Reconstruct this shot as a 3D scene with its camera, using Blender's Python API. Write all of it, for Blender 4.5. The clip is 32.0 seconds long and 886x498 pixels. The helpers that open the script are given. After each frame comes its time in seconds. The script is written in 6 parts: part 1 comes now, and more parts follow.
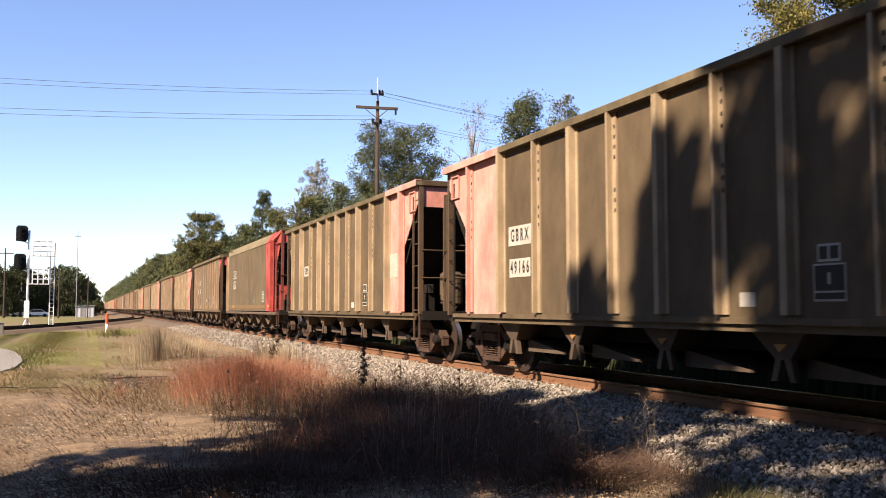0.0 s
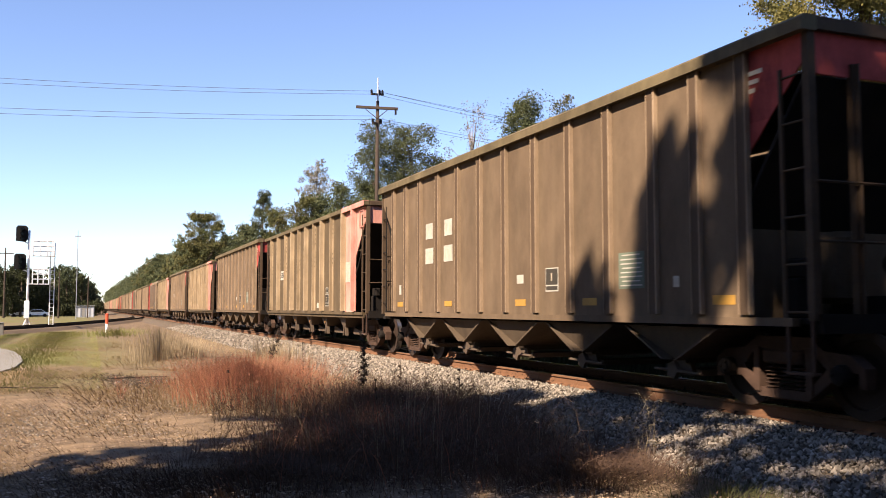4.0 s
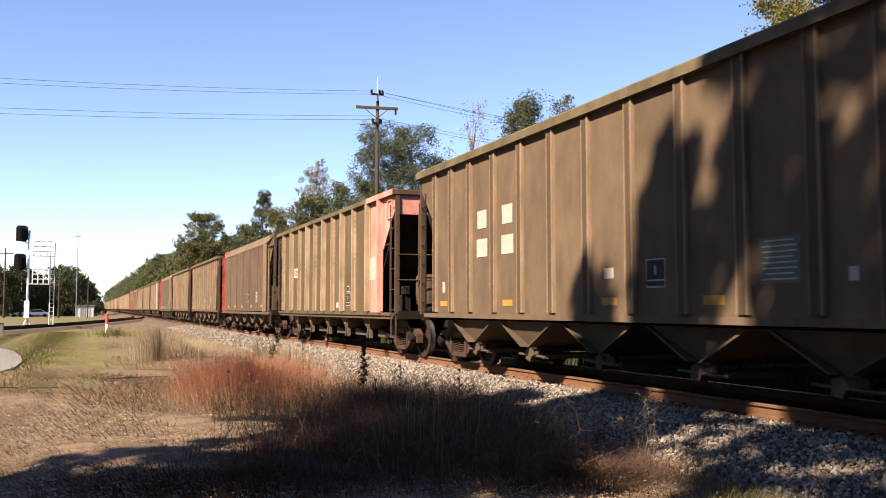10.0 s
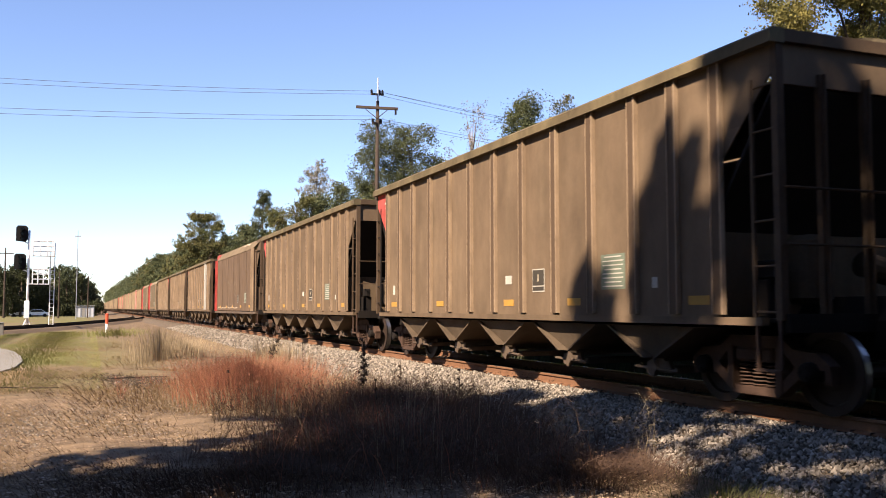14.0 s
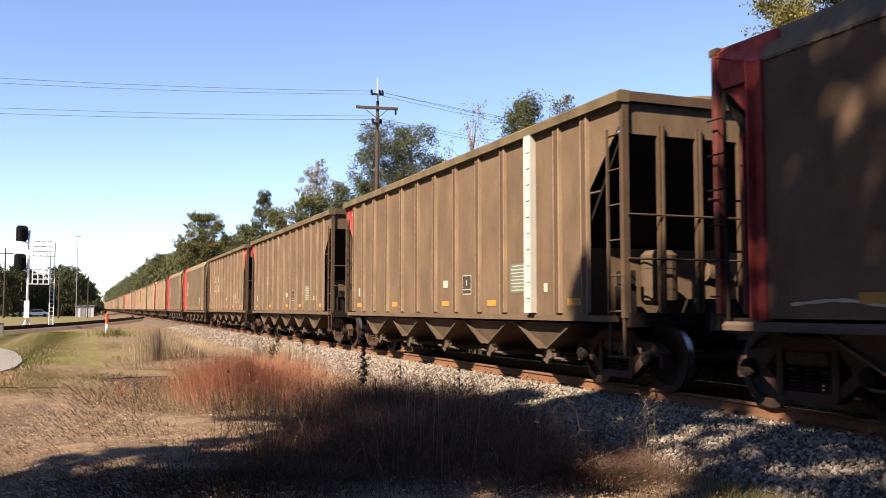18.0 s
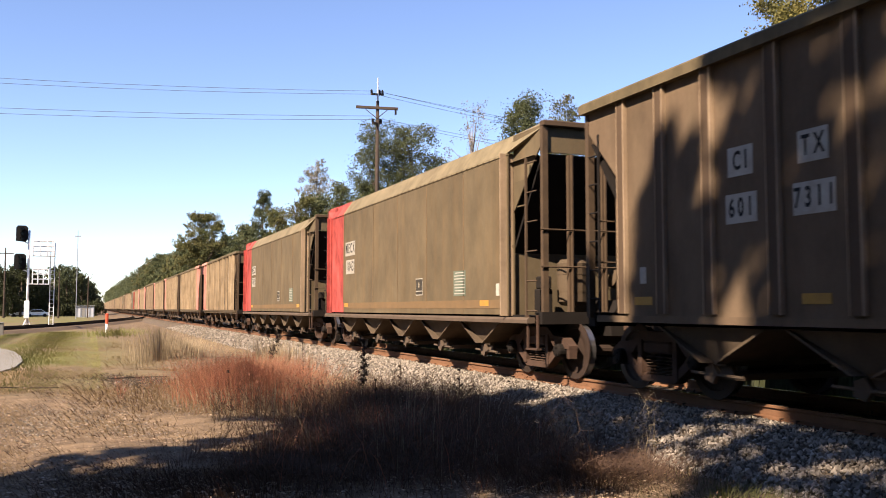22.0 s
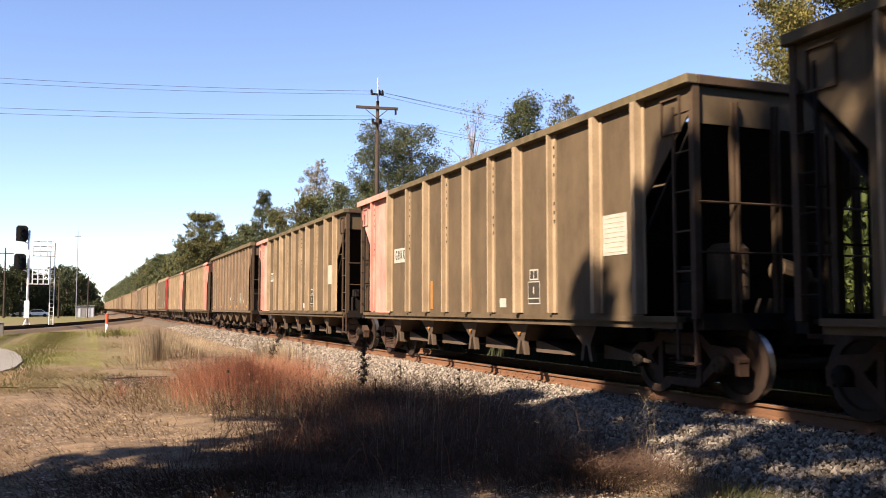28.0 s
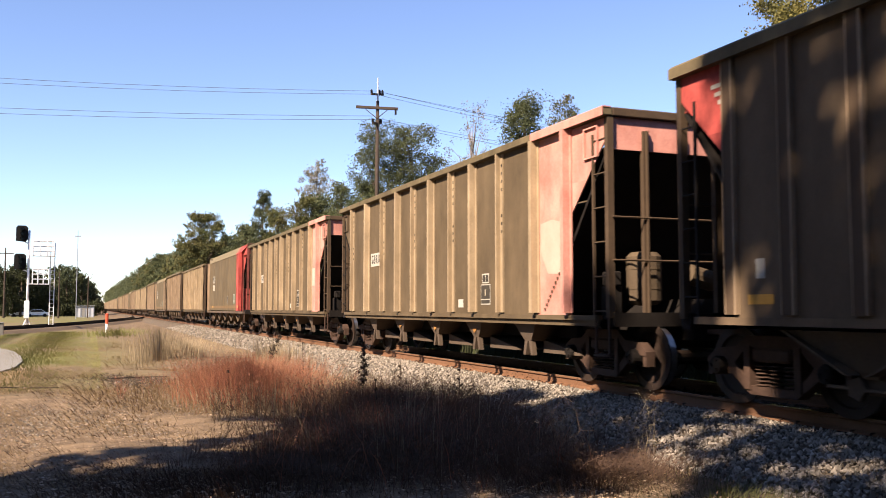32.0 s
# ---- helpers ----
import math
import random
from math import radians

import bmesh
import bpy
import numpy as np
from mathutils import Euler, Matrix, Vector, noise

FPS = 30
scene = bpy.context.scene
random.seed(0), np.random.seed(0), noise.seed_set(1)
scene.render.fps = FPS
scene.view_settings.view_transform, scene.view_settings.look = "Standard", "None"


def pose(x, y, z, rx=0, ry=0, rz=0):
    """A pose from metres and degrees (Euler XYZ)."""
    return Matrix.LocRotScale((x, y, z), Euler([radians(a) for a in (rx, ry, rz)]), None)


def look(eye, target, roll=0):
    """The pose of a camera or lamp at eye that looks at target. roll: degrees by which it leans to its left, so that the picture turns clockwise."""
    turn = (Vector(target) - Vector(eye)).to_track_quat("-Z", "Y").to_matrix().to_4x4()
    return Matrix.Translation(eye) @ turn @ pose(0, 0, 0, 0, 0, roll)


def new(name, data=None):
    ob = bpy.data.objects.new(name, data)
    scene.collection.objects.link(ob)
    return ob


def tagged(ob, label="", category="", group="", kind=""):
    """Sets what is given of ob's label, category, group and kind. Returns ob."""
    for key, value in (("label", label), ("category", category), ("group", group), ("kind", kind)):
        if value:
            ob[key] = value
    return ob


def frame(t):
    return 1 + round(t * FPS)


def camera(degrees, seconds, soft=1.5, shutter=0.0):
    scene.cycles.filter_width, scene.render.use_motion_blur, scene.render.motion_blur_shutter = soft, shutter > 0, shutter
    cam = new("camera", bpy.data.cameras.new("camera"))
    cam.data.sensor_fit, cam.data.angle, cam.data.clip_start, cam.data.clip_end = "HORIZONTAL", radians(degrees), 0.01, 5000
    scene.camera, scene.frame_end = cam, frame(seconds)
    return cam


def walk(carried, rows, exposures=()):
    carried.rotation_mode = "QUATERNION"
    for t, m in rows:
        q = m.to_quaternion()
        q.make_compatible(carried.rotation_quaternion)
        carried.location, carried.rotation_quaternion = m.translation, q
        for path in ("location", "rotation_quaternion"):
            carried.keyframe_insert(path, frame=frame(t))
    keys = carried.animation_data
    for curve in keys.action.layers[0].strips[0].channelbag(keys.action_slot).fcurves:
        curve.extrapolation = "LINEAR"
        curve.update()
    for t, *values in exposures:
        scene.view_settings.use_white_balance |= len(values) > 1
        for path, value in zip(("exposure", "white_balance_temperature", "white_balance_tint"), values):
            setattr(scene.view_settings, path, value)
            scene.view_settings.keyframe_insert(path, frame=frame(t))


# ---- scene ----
# The camera stands on a tripod beside a railway line. x: across the track, y: along it, z = 0 on the rail heads.
cam = camera(52.9, 32.0, soft=0.95, shutter=0.12)
EYE = (0.0, 0.0, 1.16)
HEADING, PITCH = 21.55, 3.82
STAND = pose(*EYE, 90 + PITCH, 0, -HEADING)
walk(cam, [(0.0, STAND), (32.0, STAND)], exposures=[(0.0, 1.57, 6840, 18), (32.0, 1.57, 6840, 18)])

# ---- light ----
SUN = Vector((-0.66, -0.36, 0.66)).normalized()
world = bpy.data.worlds.new("sky")
scene.world = world
world.use_nodes = True
wn = world.node_tree
sky = wn.nodes.new("ShaderNodeTexSky")
sky.sky_type = "NISHITA"
sky.sun_disc = False
sky.sun_elevation = math.asin(SUN.z)
sky.sun_rotation = math.atan2(SUN.x, SUN.y)
sky.air_density, sky.dust_density, sky.ozone_density = 0.9, 0.0, 4.4
tint = wn.nodes.new("ShaderNodeHueSaturation")
tint.inputs["Hue"].default_value = 0.505
wn.links.new(sky.outputs[0], tint.inputs["Color"])
wn.links.new(tint.outputs[0], wn.nodes["Background"].inputs[0])
wn.nodes["Background"].inputs[1].default_value = 0.079
lamp = bpy.data.lights.new("sun", "SUN")
lamp.energy, lamp.angle, lamp.color = 5.0, radians(0.6), (1.0, 0.88, 0.70)
sun = new("sun", lamp)
sun.matrix_basis = look(tuple(SUN * 200), (0, 0, 0))

# ---- the plan ----
TRACK_X = 8.45          # centre of the main track
GROUND = -0.45
PITCH_CARS = 16.15      # from car to car
HALF_BODY = 7.25
HALF_WIDTH = 1.60


def line_pose(s):
    """Place on the main track at the distance s along it; the line runs straight."""
    return pose(TRACK_X, s, 0)


# ---- materials ----
def material(name, base, second=None, rough=0.85, metal=0.0, scale=2.0, fine=30.0, amount=0.5, bump=0.15, streak=0.0, streak_colour=None, random_value=0.0, translucent=0.0, coord="Object", island=0.0, stain=0.0):
    """A worn surface: two scales of mottling between two colours, streaks that run down, and fine relief."""
    m = bpy.data.materials.new(name)
    m.use_nodes = True
    nt = m.node_tree
    b = nt.nodes["Principled BSDF"]
    second = second or tuple(c * 0.72 for c in base)
    tc = nt.nodes.new("ShaderNodeTexCoord")
    n1 = nt.nodes.new("ShaderNodeTexNoise")
    n1.inputs["Scale"].default_value, n1.inputs["Detail"].default_value = scale, 5
    n2 = nt.nodes.new("ShaderNodeTexNoise")
    n2.inputs["Scale"].default_value, n2.inputs["Detail"].default_value = fine, 3
    info = nt.nodes.new("ShaderNodeObjectInfo")
    add = nt.nodes.new("ShaderNodeVectorMath")
    rnd = nt.nodes.new("ShaderNodeMath")
    rnd.operation, rnd.inputs[1].default_value = "MULTIPLY", 40.0
    nt.links.new(info.outputs["Random"], rnd.inputs[0])
    nt.links.new(tc.outputs[coord], add.inputs[0])
    nt.links.new(rnd.outputs[0], add.inputs[1])
    for n in (n1, n2):
        nt.links.new(add.outputs[0], n.inputs["Vector"])
    mix = nt.nodes.new("ShaderNodeMix")
    mix.data_type = "RGBA"
    ramp = nt.nodes.new("ShaderNodeMapRange")
    ramp.inputs[1].default_value, ramp.inputs[2].default_value = 0.5 - amount / 2, 0.5 + amount / 2
    sum_ = nt.nodes.new("ShaderNodeMath")
    sum_.operation = "MULTIPLY_ADD"
    sum_.inputs[1].default_value = 0.35
    nt.links.new(n2.outputs[0], sum_.inputs[0])
    off = nt.nodes.new("ShaderNodeMath")
    off.operation, off.inputs[1].default_value = "MULTIPLY", 0.65
    nt.links.new(n1.outputs[0], off.inputs[0])
    nt.links.new(off.outputs[0], sum_.inputs[2])
    nt.links.new(sum_.outputs[0], ramp.inputs[0])
    nt.links.new(ramp.outputs[0], mix.inputs["Factor"])
    mix.inputs["A"].default_value, mix.inputs["B"].default_value = (*base, 1), (*second, 1)
    colour = mix.outputs["Result"]
    if streak:
        mp = nt.nodes.new("ShaderNodeMapping")
        mp.inputs["Scale"].default_value = (3.4, 3.4, 0.22)
        nt.links.new(add.outputs[0], mp.inputs[0])
        n3 = nt.nodes.new("ShaderNodeTexNoise")
        n3.inputs["Scale"].default_value, n3.inputs["Detail"].default_value = 1.2, 4
        nt.links.new(mp.outputs[0], n3.inputs["Vector"])
        r3 = nt.nodes.new("ShaderNodeMapRange")
        r3.inputs[1].default_value, r3.inputs[2].default_value, r3.inputs[4].default_value = 0.46, 0.80, streak
        nt.links.new(n3.outputs[0], r3.inputs[0])
        mx = nt.nodes.new("ShaderNodeMix")
        mx.data_type = "RGBA"
        nt.links.new(r3.outputs[0], mx.inputs["Factor"])
        nt.links.new(colour, mx.inputs["A"])
        mx.inputs["B"].default_value = (*(streak_colour or tuple(c * 0.5 for c in base)), 1)
        colour = mx.outputs["Result"]
    if stain:
        # patches of soot and scuffed spots
        sm = nt.nodes.new("ShaderNodeMapping")
        sm.inputs["Scale"].default_value = (1.0, 1.0, 0.55)
        nt.links.new(add.outputs[0], sm.inputs[0])
        n4 = nt.nodes.new("ShaderNodeTexNoise")
        n4.inputs["Scale"].default_value, n4.inputs["Detail"].default_value, n4.inputs["Roughness"].default_value = 1.7, 9, 0.68
        nt.links.new(sm.outputs[0], n4.inputs["Vector"])
        r4 = nt.nodes.new("ShaderNodeMapRange")
        r4.inputs[1].default_value, r4.inputs[2].default_value = 0.36, 0.66
        r4.inputs[3].default_value, r4.inputs[4].default_value = 1.0 + stain * 0.5, 1.0 - stain
        nt.links.new(n4.outputs[0], r4.inputs[0])
        h4 = nt.nodes.new("ShaderNodeHueSaturation")
        nt.links.new(r4.outputs[0], h4.inputs["Value"])
        nt.links.new(colour, h4.inputs["Color"])
        colour = h4.outputs[0]
    if random_value or island:
        hsv = nt.nodes.new("ShaderNodeHueSaturation")
        mr = nt.nodes.new("ShaderNodeMapRange")
        k = random_value or island
        mr.inputs[3].default_value, mr.inputs[4].default_value = 1 - k, 1 + k
        if island:
            geo = nt.nodes.new("ShaderNodeNewGeometry")
            nt.links.new(geo.outputs["Random Per Island"], mr.inputs[0])
        else:
            nt.links.new(info.outputs["Random"], mr.inputs[0])
        nt.links.new(mr.outputs[0], hsv.inputs["Value"])
        nt.links.new(colour, hsv.inputs["Color"])
        colour = hsv.outputs[0]
    nt.links.new(colour, b.inputs["Base Color"])
    b.inputs["Roughness"].default_value, b.inputs["Metallic"].default_value = rough, metal
    b.inputs["Specular IOR Level"].default_value = 0.5 if rough < 0.6 else 0.15
    if bump:
        bp = nt.nodes.new("ShaderNodeBump")
        bp.inputs["Strength"].default_value, bp.inputs["Distance"].default_value = bump, 0.01
        nt.links.new(sum_.outputs[0], bp.inputs["Height"])
        nt.links.new(bp.outputs[0], b.inputs["Normal"])
    if translucent:
        tr = nt.nodes.new("ShaderNodeBsdfTranslucent")
        nt.links.new(colour, tr.inputs[0])
        ms = nt.nodes.new("ShaderNodeMixShader")
        ms.inputs[0].default_value = translucent
        out = nt.nodes["Material Output"]
        nt.links.new(b.outputs[0], ms.inputs[1])
        nt.links.new(tr.outputs[0], ms.inputs[2])
        nt.links.new(ms.outputs[0], out.inputs[0])
    return m


M = {
    "olive": material("grimed_olive_paint", (0.103, 0.073, 0.043), (0.079, 0.057, 0.034), stain=0.24, streak=0.35, streak_colour=(0.134, 0.097, 0.055), scale=0.9, random_value=0.08),
    "brown": material("grimed_brown_paint", (0.119, 0.078, 0.050), (0.090, 0.059, 0.038), stain=0.24, streak=0.35, streak_colour=(0.118, 0.082, 0.052), scale=0.9, random_value=0.08),
    "tan": material("grimed_tan_paint", (0.128, 0.089, 0.056), (0.100, 0.068, 0.043), stain=0.24, streak=0.35, streak_colour=(0.156, 0.114, 0.070), scale=0.9, random_value=0.10),
    "grey": material("grimed_grey_paint", (0.116, 0.088, 0.051), (0.089, 0.067, 0.041), stain=0.24, streak=0.3, streak_colour=(0.154, 0.090, 0.037), scale=0.8, random_value=0.06),
    "post": material("worn_yellow_post_paint", (0.350, 0.262, 0.165), (0.230, 0.168, 0.105), stain=0.25, streak=0.45, streak_colour=(0.152, 0.114, 0.068), scale=1.5),
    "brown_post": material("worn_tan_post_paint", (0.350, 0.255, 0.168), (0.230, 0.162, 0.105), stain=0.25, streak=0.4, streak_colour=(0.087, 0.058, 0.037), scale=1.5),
    "post_web": material("dark_post_web", (0.085, 0.056, 0.035), (0.064, 0.042, 0.027), streak=0.3, streak_colour=(0.099, 0.067, 0.042), scale=1.5),
    "white_post": material("white_painted_post", (0.471, 0.456, 0.418), (0.342, 0.319, 0.274), streak=0.3, scale=2),
    "pink": material("faded_red_paint", (0.553, 0.276, 0.224), (0.439, 0.174, 0.134), stain=0.3, streak=0.3, streak_colour=(0.304, 0.129, 0.099), scale=1.6, amount=0.4),
    "red": material("red_paint", (0.395, 0.072, 0.060), (0.295, 0.050, 0.042), stain=0.55, streak=0.3, streak_colour=(0.171, 0.041, 0.034), scale=1.5),
    "pale_pink": material("pale_repainted_sheet", (0.560, 0.345, 0.280), (0.500, 0.285, 0.225), scale=2.5, stain=0.15),
    "dim_red": material("dark_red_end_paint", (0.165, 0.045, 0.036), (0.085, 0.030, 0.024), stain=0.4, scale=3),
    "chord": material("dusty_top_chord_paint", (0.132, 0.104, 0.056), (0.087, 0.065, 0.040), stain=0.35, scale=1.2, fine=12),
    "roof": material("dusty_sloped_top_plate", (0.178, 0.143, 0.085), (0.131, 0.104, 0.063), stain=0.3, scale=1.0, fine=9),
    # near-black: grime plus the shade under and inside the cars, put into the colour
    "under": material("grime_and_shade_steel", (0.015, 0.012, 0.010), (0.008, 0.006, 0.005), scale=3, rough=0.85),
    "chute": material("dusty_chute_steel", (0.103, 0.074, 0.053), (0.061, 0.044, 0.032), scale=3, streak=0.4, streak_colour=(0.065, 0.045, 0.033)),
    "truck": material("rust_brown_cast_steel", (0.080, 0.047, 0.033), (0.036, 0.022, 0.016), scale=5, rough=0.85),
    "wheel": material("rolled_wheel_steel", (0.042, 0.027, 0.021), (0.023, 0.016, 0.012), scale=6, rough=0.6),
    "tread": material("polished_wheel_tread", (0.45, 0.43, 0.42), (0.30, 0.28, 0.27), rough=0.28, metal=0.9, scale=8),
    "inside": material("dark_hole_fill", (0.023, 0.021, 0.019), (0.014, 0.012, 0.011), scale=3, rough=0.9),
    "coal": material("wet_coal", (0.017, 0.016, 0.016), (0.009, 0.009, 0.009), scale=6, rough=0.6, bump=0.8),
    "white": material("white_stencil_paint", (0.426, 0.403, 0.350), (0.274, 0.243, 0.198), scale=5),
    "dull": material("dull_stencil_ground", (0.330, 0.305, 0.260), (0.220, 0.195, 0.155), scale=5),
    "soot": material("dark_stencil_ground", (0.034, 0.030, 0.025), (0.049, 0.042, 0.032), scale=4),
    "black": material("black_stencil_paint", (0.015, 0.015, 0.015), (0.027, 0.025, 0.023), scale=4),
    "teal": material("blue_green_stencil_panel", (0.125, 0.150, 0.112), (0.095, 0.108, 0.080), scale=4),
    "amber": material("amber_reflective_tape", (0.395, 0.213, 0.038), (0.258, 0.144, 0.038), rough=0.6, scale=5),
    "band": material("orange_dust_band", (0.156, 0.098, 0.049), (0.123, 0.081, 0.043), scale=2.5, amount=0.3),
    "brown_seam": material("sooty_weld_seam", (0.074, 0.048, 0.031), (0.060, 0.039, 0.025), scale=3, amount=0.3),
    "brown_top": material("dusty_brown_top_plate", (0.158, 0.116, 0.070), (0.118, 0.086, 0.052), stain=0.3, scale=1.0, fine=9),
    "peel": material("peeling_pale_primer", (0.50, 0.44, 0.34), (0.34, 0.28, 0.20), scale=5),
    "seam": material("rusty_weld_seam", (0.160, 0.103, 0.053), (0.106, 0.076, 0.047), scale=3, amount=0.3),
    "rust": material("rust_stain", (0.334, 0.160, 0.042), (0.213, 0.099, 0.034), scale=5),
    "tank": material("dusty_reservoir_paint", (0.099, 0.070, 0.044), (0.057, 0.041, 0.027), scale=3),
    "rail": material("rusty_rail_steel", (0.179, 0.091, 0.050), (0.122, 0.061, 0.034), scale=4, fine=40, rough=0.85),
    "railtop": material("polished_rail_head", (0.50, 0.47, 0.44), (0.36, 0.33, 0.31), rough=0.25, metal=0.9, scale=10),
    "end_steel": material("dark_end_frame_steel", (0.086, 0.056, 0.034), (0.045, 0.031, 0.021), scale=4),
    "pocket": material("grimy_pocket_plate", (0.105, 0.076, 0.050), (0.055, 0.039, 0.026), scale=2, streak=0.4, streak_colour=(0.033, 0.022, 0.017)),
    # bed and stones between the rails carry the train's shade in their colour
    "dark_bed": material("shade_dark_track_bed", (0.044, 0.036, 0.028), (0.021, 0.017, 0.014), scale=14, fine=50, bump=0.8),
    "dark_stone": material("shade_and_gravel_dark_stone", (0.065, 0.052, 0.040), (0.032, 0.026, 0.021), scale=9, fine=50, island=0.4),
    "branch_bed": material("old_branch_ballast", (0.185, 0.132, 0.084), (0.105, 0.076, 0.052), scale=6, fine=30, bump=0.5),
    "graffiti": material("faded_chalky_paint", (0.490, 0.418, 0.317), (0.317, 0.260, 0.188), scale=5),
    "chalk": material("faint_chalky_paint", (0.165, 0.128, 0.090), (0.120, 0.090, 0.060), scale=5),
    "tie": material("weathered_timber_tie", (0.091, 0.065, 0.046), (0.046, 0.034, 0.027), scale=6, rough=0.9),
    # bed colour is darkened to stand for shade in the gaps between stones
    "ballast": material("ballast_bed", (0.150, 0.114, 0.080), (0.058, 0.044, 0.033), scale=18, fine=60, rough=0.9, amount=0.25, bump=0.9),
    "stone": material("crushed_granite", (0.246, 0.211, 0.173), (0.157, 0.135, 0.111), scale=9, fine=50, rough=0.85, island=0.62),
    "pole": material("weathered_pole_timber", (0.065, 0.047, 0.036), (0.038, 0.029, 0.023), scale=4, rough=0.9),
    "steel": material("galvanised_steel", (0.68, 0.69, 0.70), (0.55, 0.56, 0.57), rough=0.5, metal=0.0, scale=4),
    "signal_black": material("black_signal_enamel", (0.008, 0.008, 0.009), (0.012, 0.012, 0.012), rough=0.95, scale=3, bump=0),
    "wire": material("weathered_cable", (0.09, 0.10, 0.12), (0.06, 0.07, 0.08), scale=3),
    "bark": material("grey_brown_bark", (0.114, 0.087, 0.065), (0.053, 0.042, 0.032), scale=8, rough=0.95, bump=0.6),
    "bark_pale": material("pale_bark", (0.251, 0.220, 0.190), (0.152, 0.129, 0.114), scale=8, rough=0.95),
    "concrete": material("worn_concrete", (0.225, 0.212, 0.192), (0.170, 0.158, 0.140), scale=1.5, fine=30, rough=0.9),
    "siding": material("white_shed_siding", (0.44, 0.45, 0.47), (0.36, 0.37, 0.39), scale=2),
    "shed_roof": material("grey_sheet_roof", (0.228, 0.236, 0.251), (0.167, 0.175, 0.190), scale=2, rough=0.5),
    "orange": material("orange_red_marker_plastic", (0.570, 0.076, 0.030), (0.456, 0.061, 0.023), rough=0.5, scale=3),
    "sheeting": material("white_reflective_sheeting", (0.80, 0.80, 0.78), (0.68, 0.68, 0.66), rough=0.4, scale=3),
    "green_post": material("green_painted_cabinet", (0.122, 0.251, 0.152), (0.091, 0.198, 0.122), rough=0.6, scale=3),
    "car_white": material("white_car_paint", (0.75, 0.76, 0.78), (0.68, 0.69, 0.70), rough=0.25, scale=2, bump=0),
    "glass": material("dark_tinted_glass", (0.02, 0.025, 0.03), (0.015, 0.02, 0.02), rough=0.08, scale=2, bump=0),
    "tyre": material("black_rubber", (0.015, 0.015, 0.015), (0.023, 0.023, 0.023), rough=0.9, scale=9),
    "stick": material("dead_dark_wood", (0.038, 0.027, 0.021), (0.023, 0.017, 0.014), scale=8),
}


def leafy(name, base, second, spread=0.35, translucent=0.35):
    return material(name, base, second, rough=0.6, scale=0.6, fine=3.0, amount=0.35, bump=0, island=spread, translucent=translucent, coord="Object")


L = {
    "oak": leafy("dark_green_leaves", (0.109, 0.119, 0.055), (0.063, 0.072, 0.033)),
    "autumn": leafy("green_and_rust_leaves", (0.098, 0.112, 0.042), (0.128, 0.104, 0.042)),
    "pine": leafy("deep_green_needles", (0.083, 0.092, 0.044), (0.054, 0.063, 0.029)),
    "pale": leafy("thin_greyish_leaves", (0.253, 0.224, 0.170), (0.156, 0.146, 0.097)),
    "yellow": leafy("yellow_green_leaves", (0.190, 0.156, 0.046), (0.091, 0.095, 0.032)),
    "bush": leafy("olive_green_leaves", (0.087, 0.108, 0.029), (0.049, 0.068, 0.022)),
    "dry": leafy("dry_straw_blades", (0.335, 0.237, 0.124), (0.227, 0.159, 0.081)),
    "green_grass": leafy("short_green_grass", (0.130, 0.141, 0.042), (0.204, 0.174, 0.070)),
    "red_grass": leafy("russet_grass_blades", (0.285, 0.082, 0.052), (0.215, 0.130, 0.075), spread=0.5),
    "straw": leafy("pale_straw_stems", (0.306, 0.240, 0.153), (0.209, 0.162, 0.103)),
    "low_grass": leafy("dull_green_grass", (0.052, 0.062, 0.022), (0.075, 0.070, 0.029)),
    "scrub": leafy("dark_green_scrub", (0.042, 0.049, 0.020), (0.027, 0.030, 0.014)),
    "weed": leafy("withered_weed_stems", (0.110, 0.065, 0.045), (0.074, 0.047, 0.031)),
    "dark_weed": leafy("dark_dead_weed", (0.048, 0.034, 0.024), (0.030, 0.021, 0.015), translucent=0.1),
    "litter": leafy("fallen_brown_leaves", (0.300, 0.222, 0.152), (0.170, 0.118, 0.076), spread=0.5, translucent=0.1),
}


# ---- mesh helpers ----
def box(bm, x0, x1, y0, y1, z0, z1):
    v = [bm.verts.new((x, y, z)) for z in (z0, z1) for y in (y0, y1) for x in (x0, x1)]
    for f in ((0, 2, 3, 1), (4, 5, 7, 6), (0, 1, 5, 4), (2, 6, 7, 3), (0, 4, 6, 2), (1, 3, 7, 5)):
        bm.faces.new([v[i] for i in f])


def prism(bm, outline, axis, a, b):
    """The outline (pairs) drawn out along an axis from a to b."""
    def at(p, k):
        return (k, *p) if axis == 0 else (p[0], k, p[1]) if axis == 1 else (*p, k)
    lo = [bm.verts.new(at(p, a)) for p in outline]
    hi = [bm.verts.new(at(p, b)) for p in outline]
    n = len(outline)
    bm.faces.new(lo[::-1])
    bm.faces.new(hi)
    for i in range(n):
        bm.faces.new((lo[i], lo[(i + 1) % n], hi[(i + 1) % n], hi[i]))


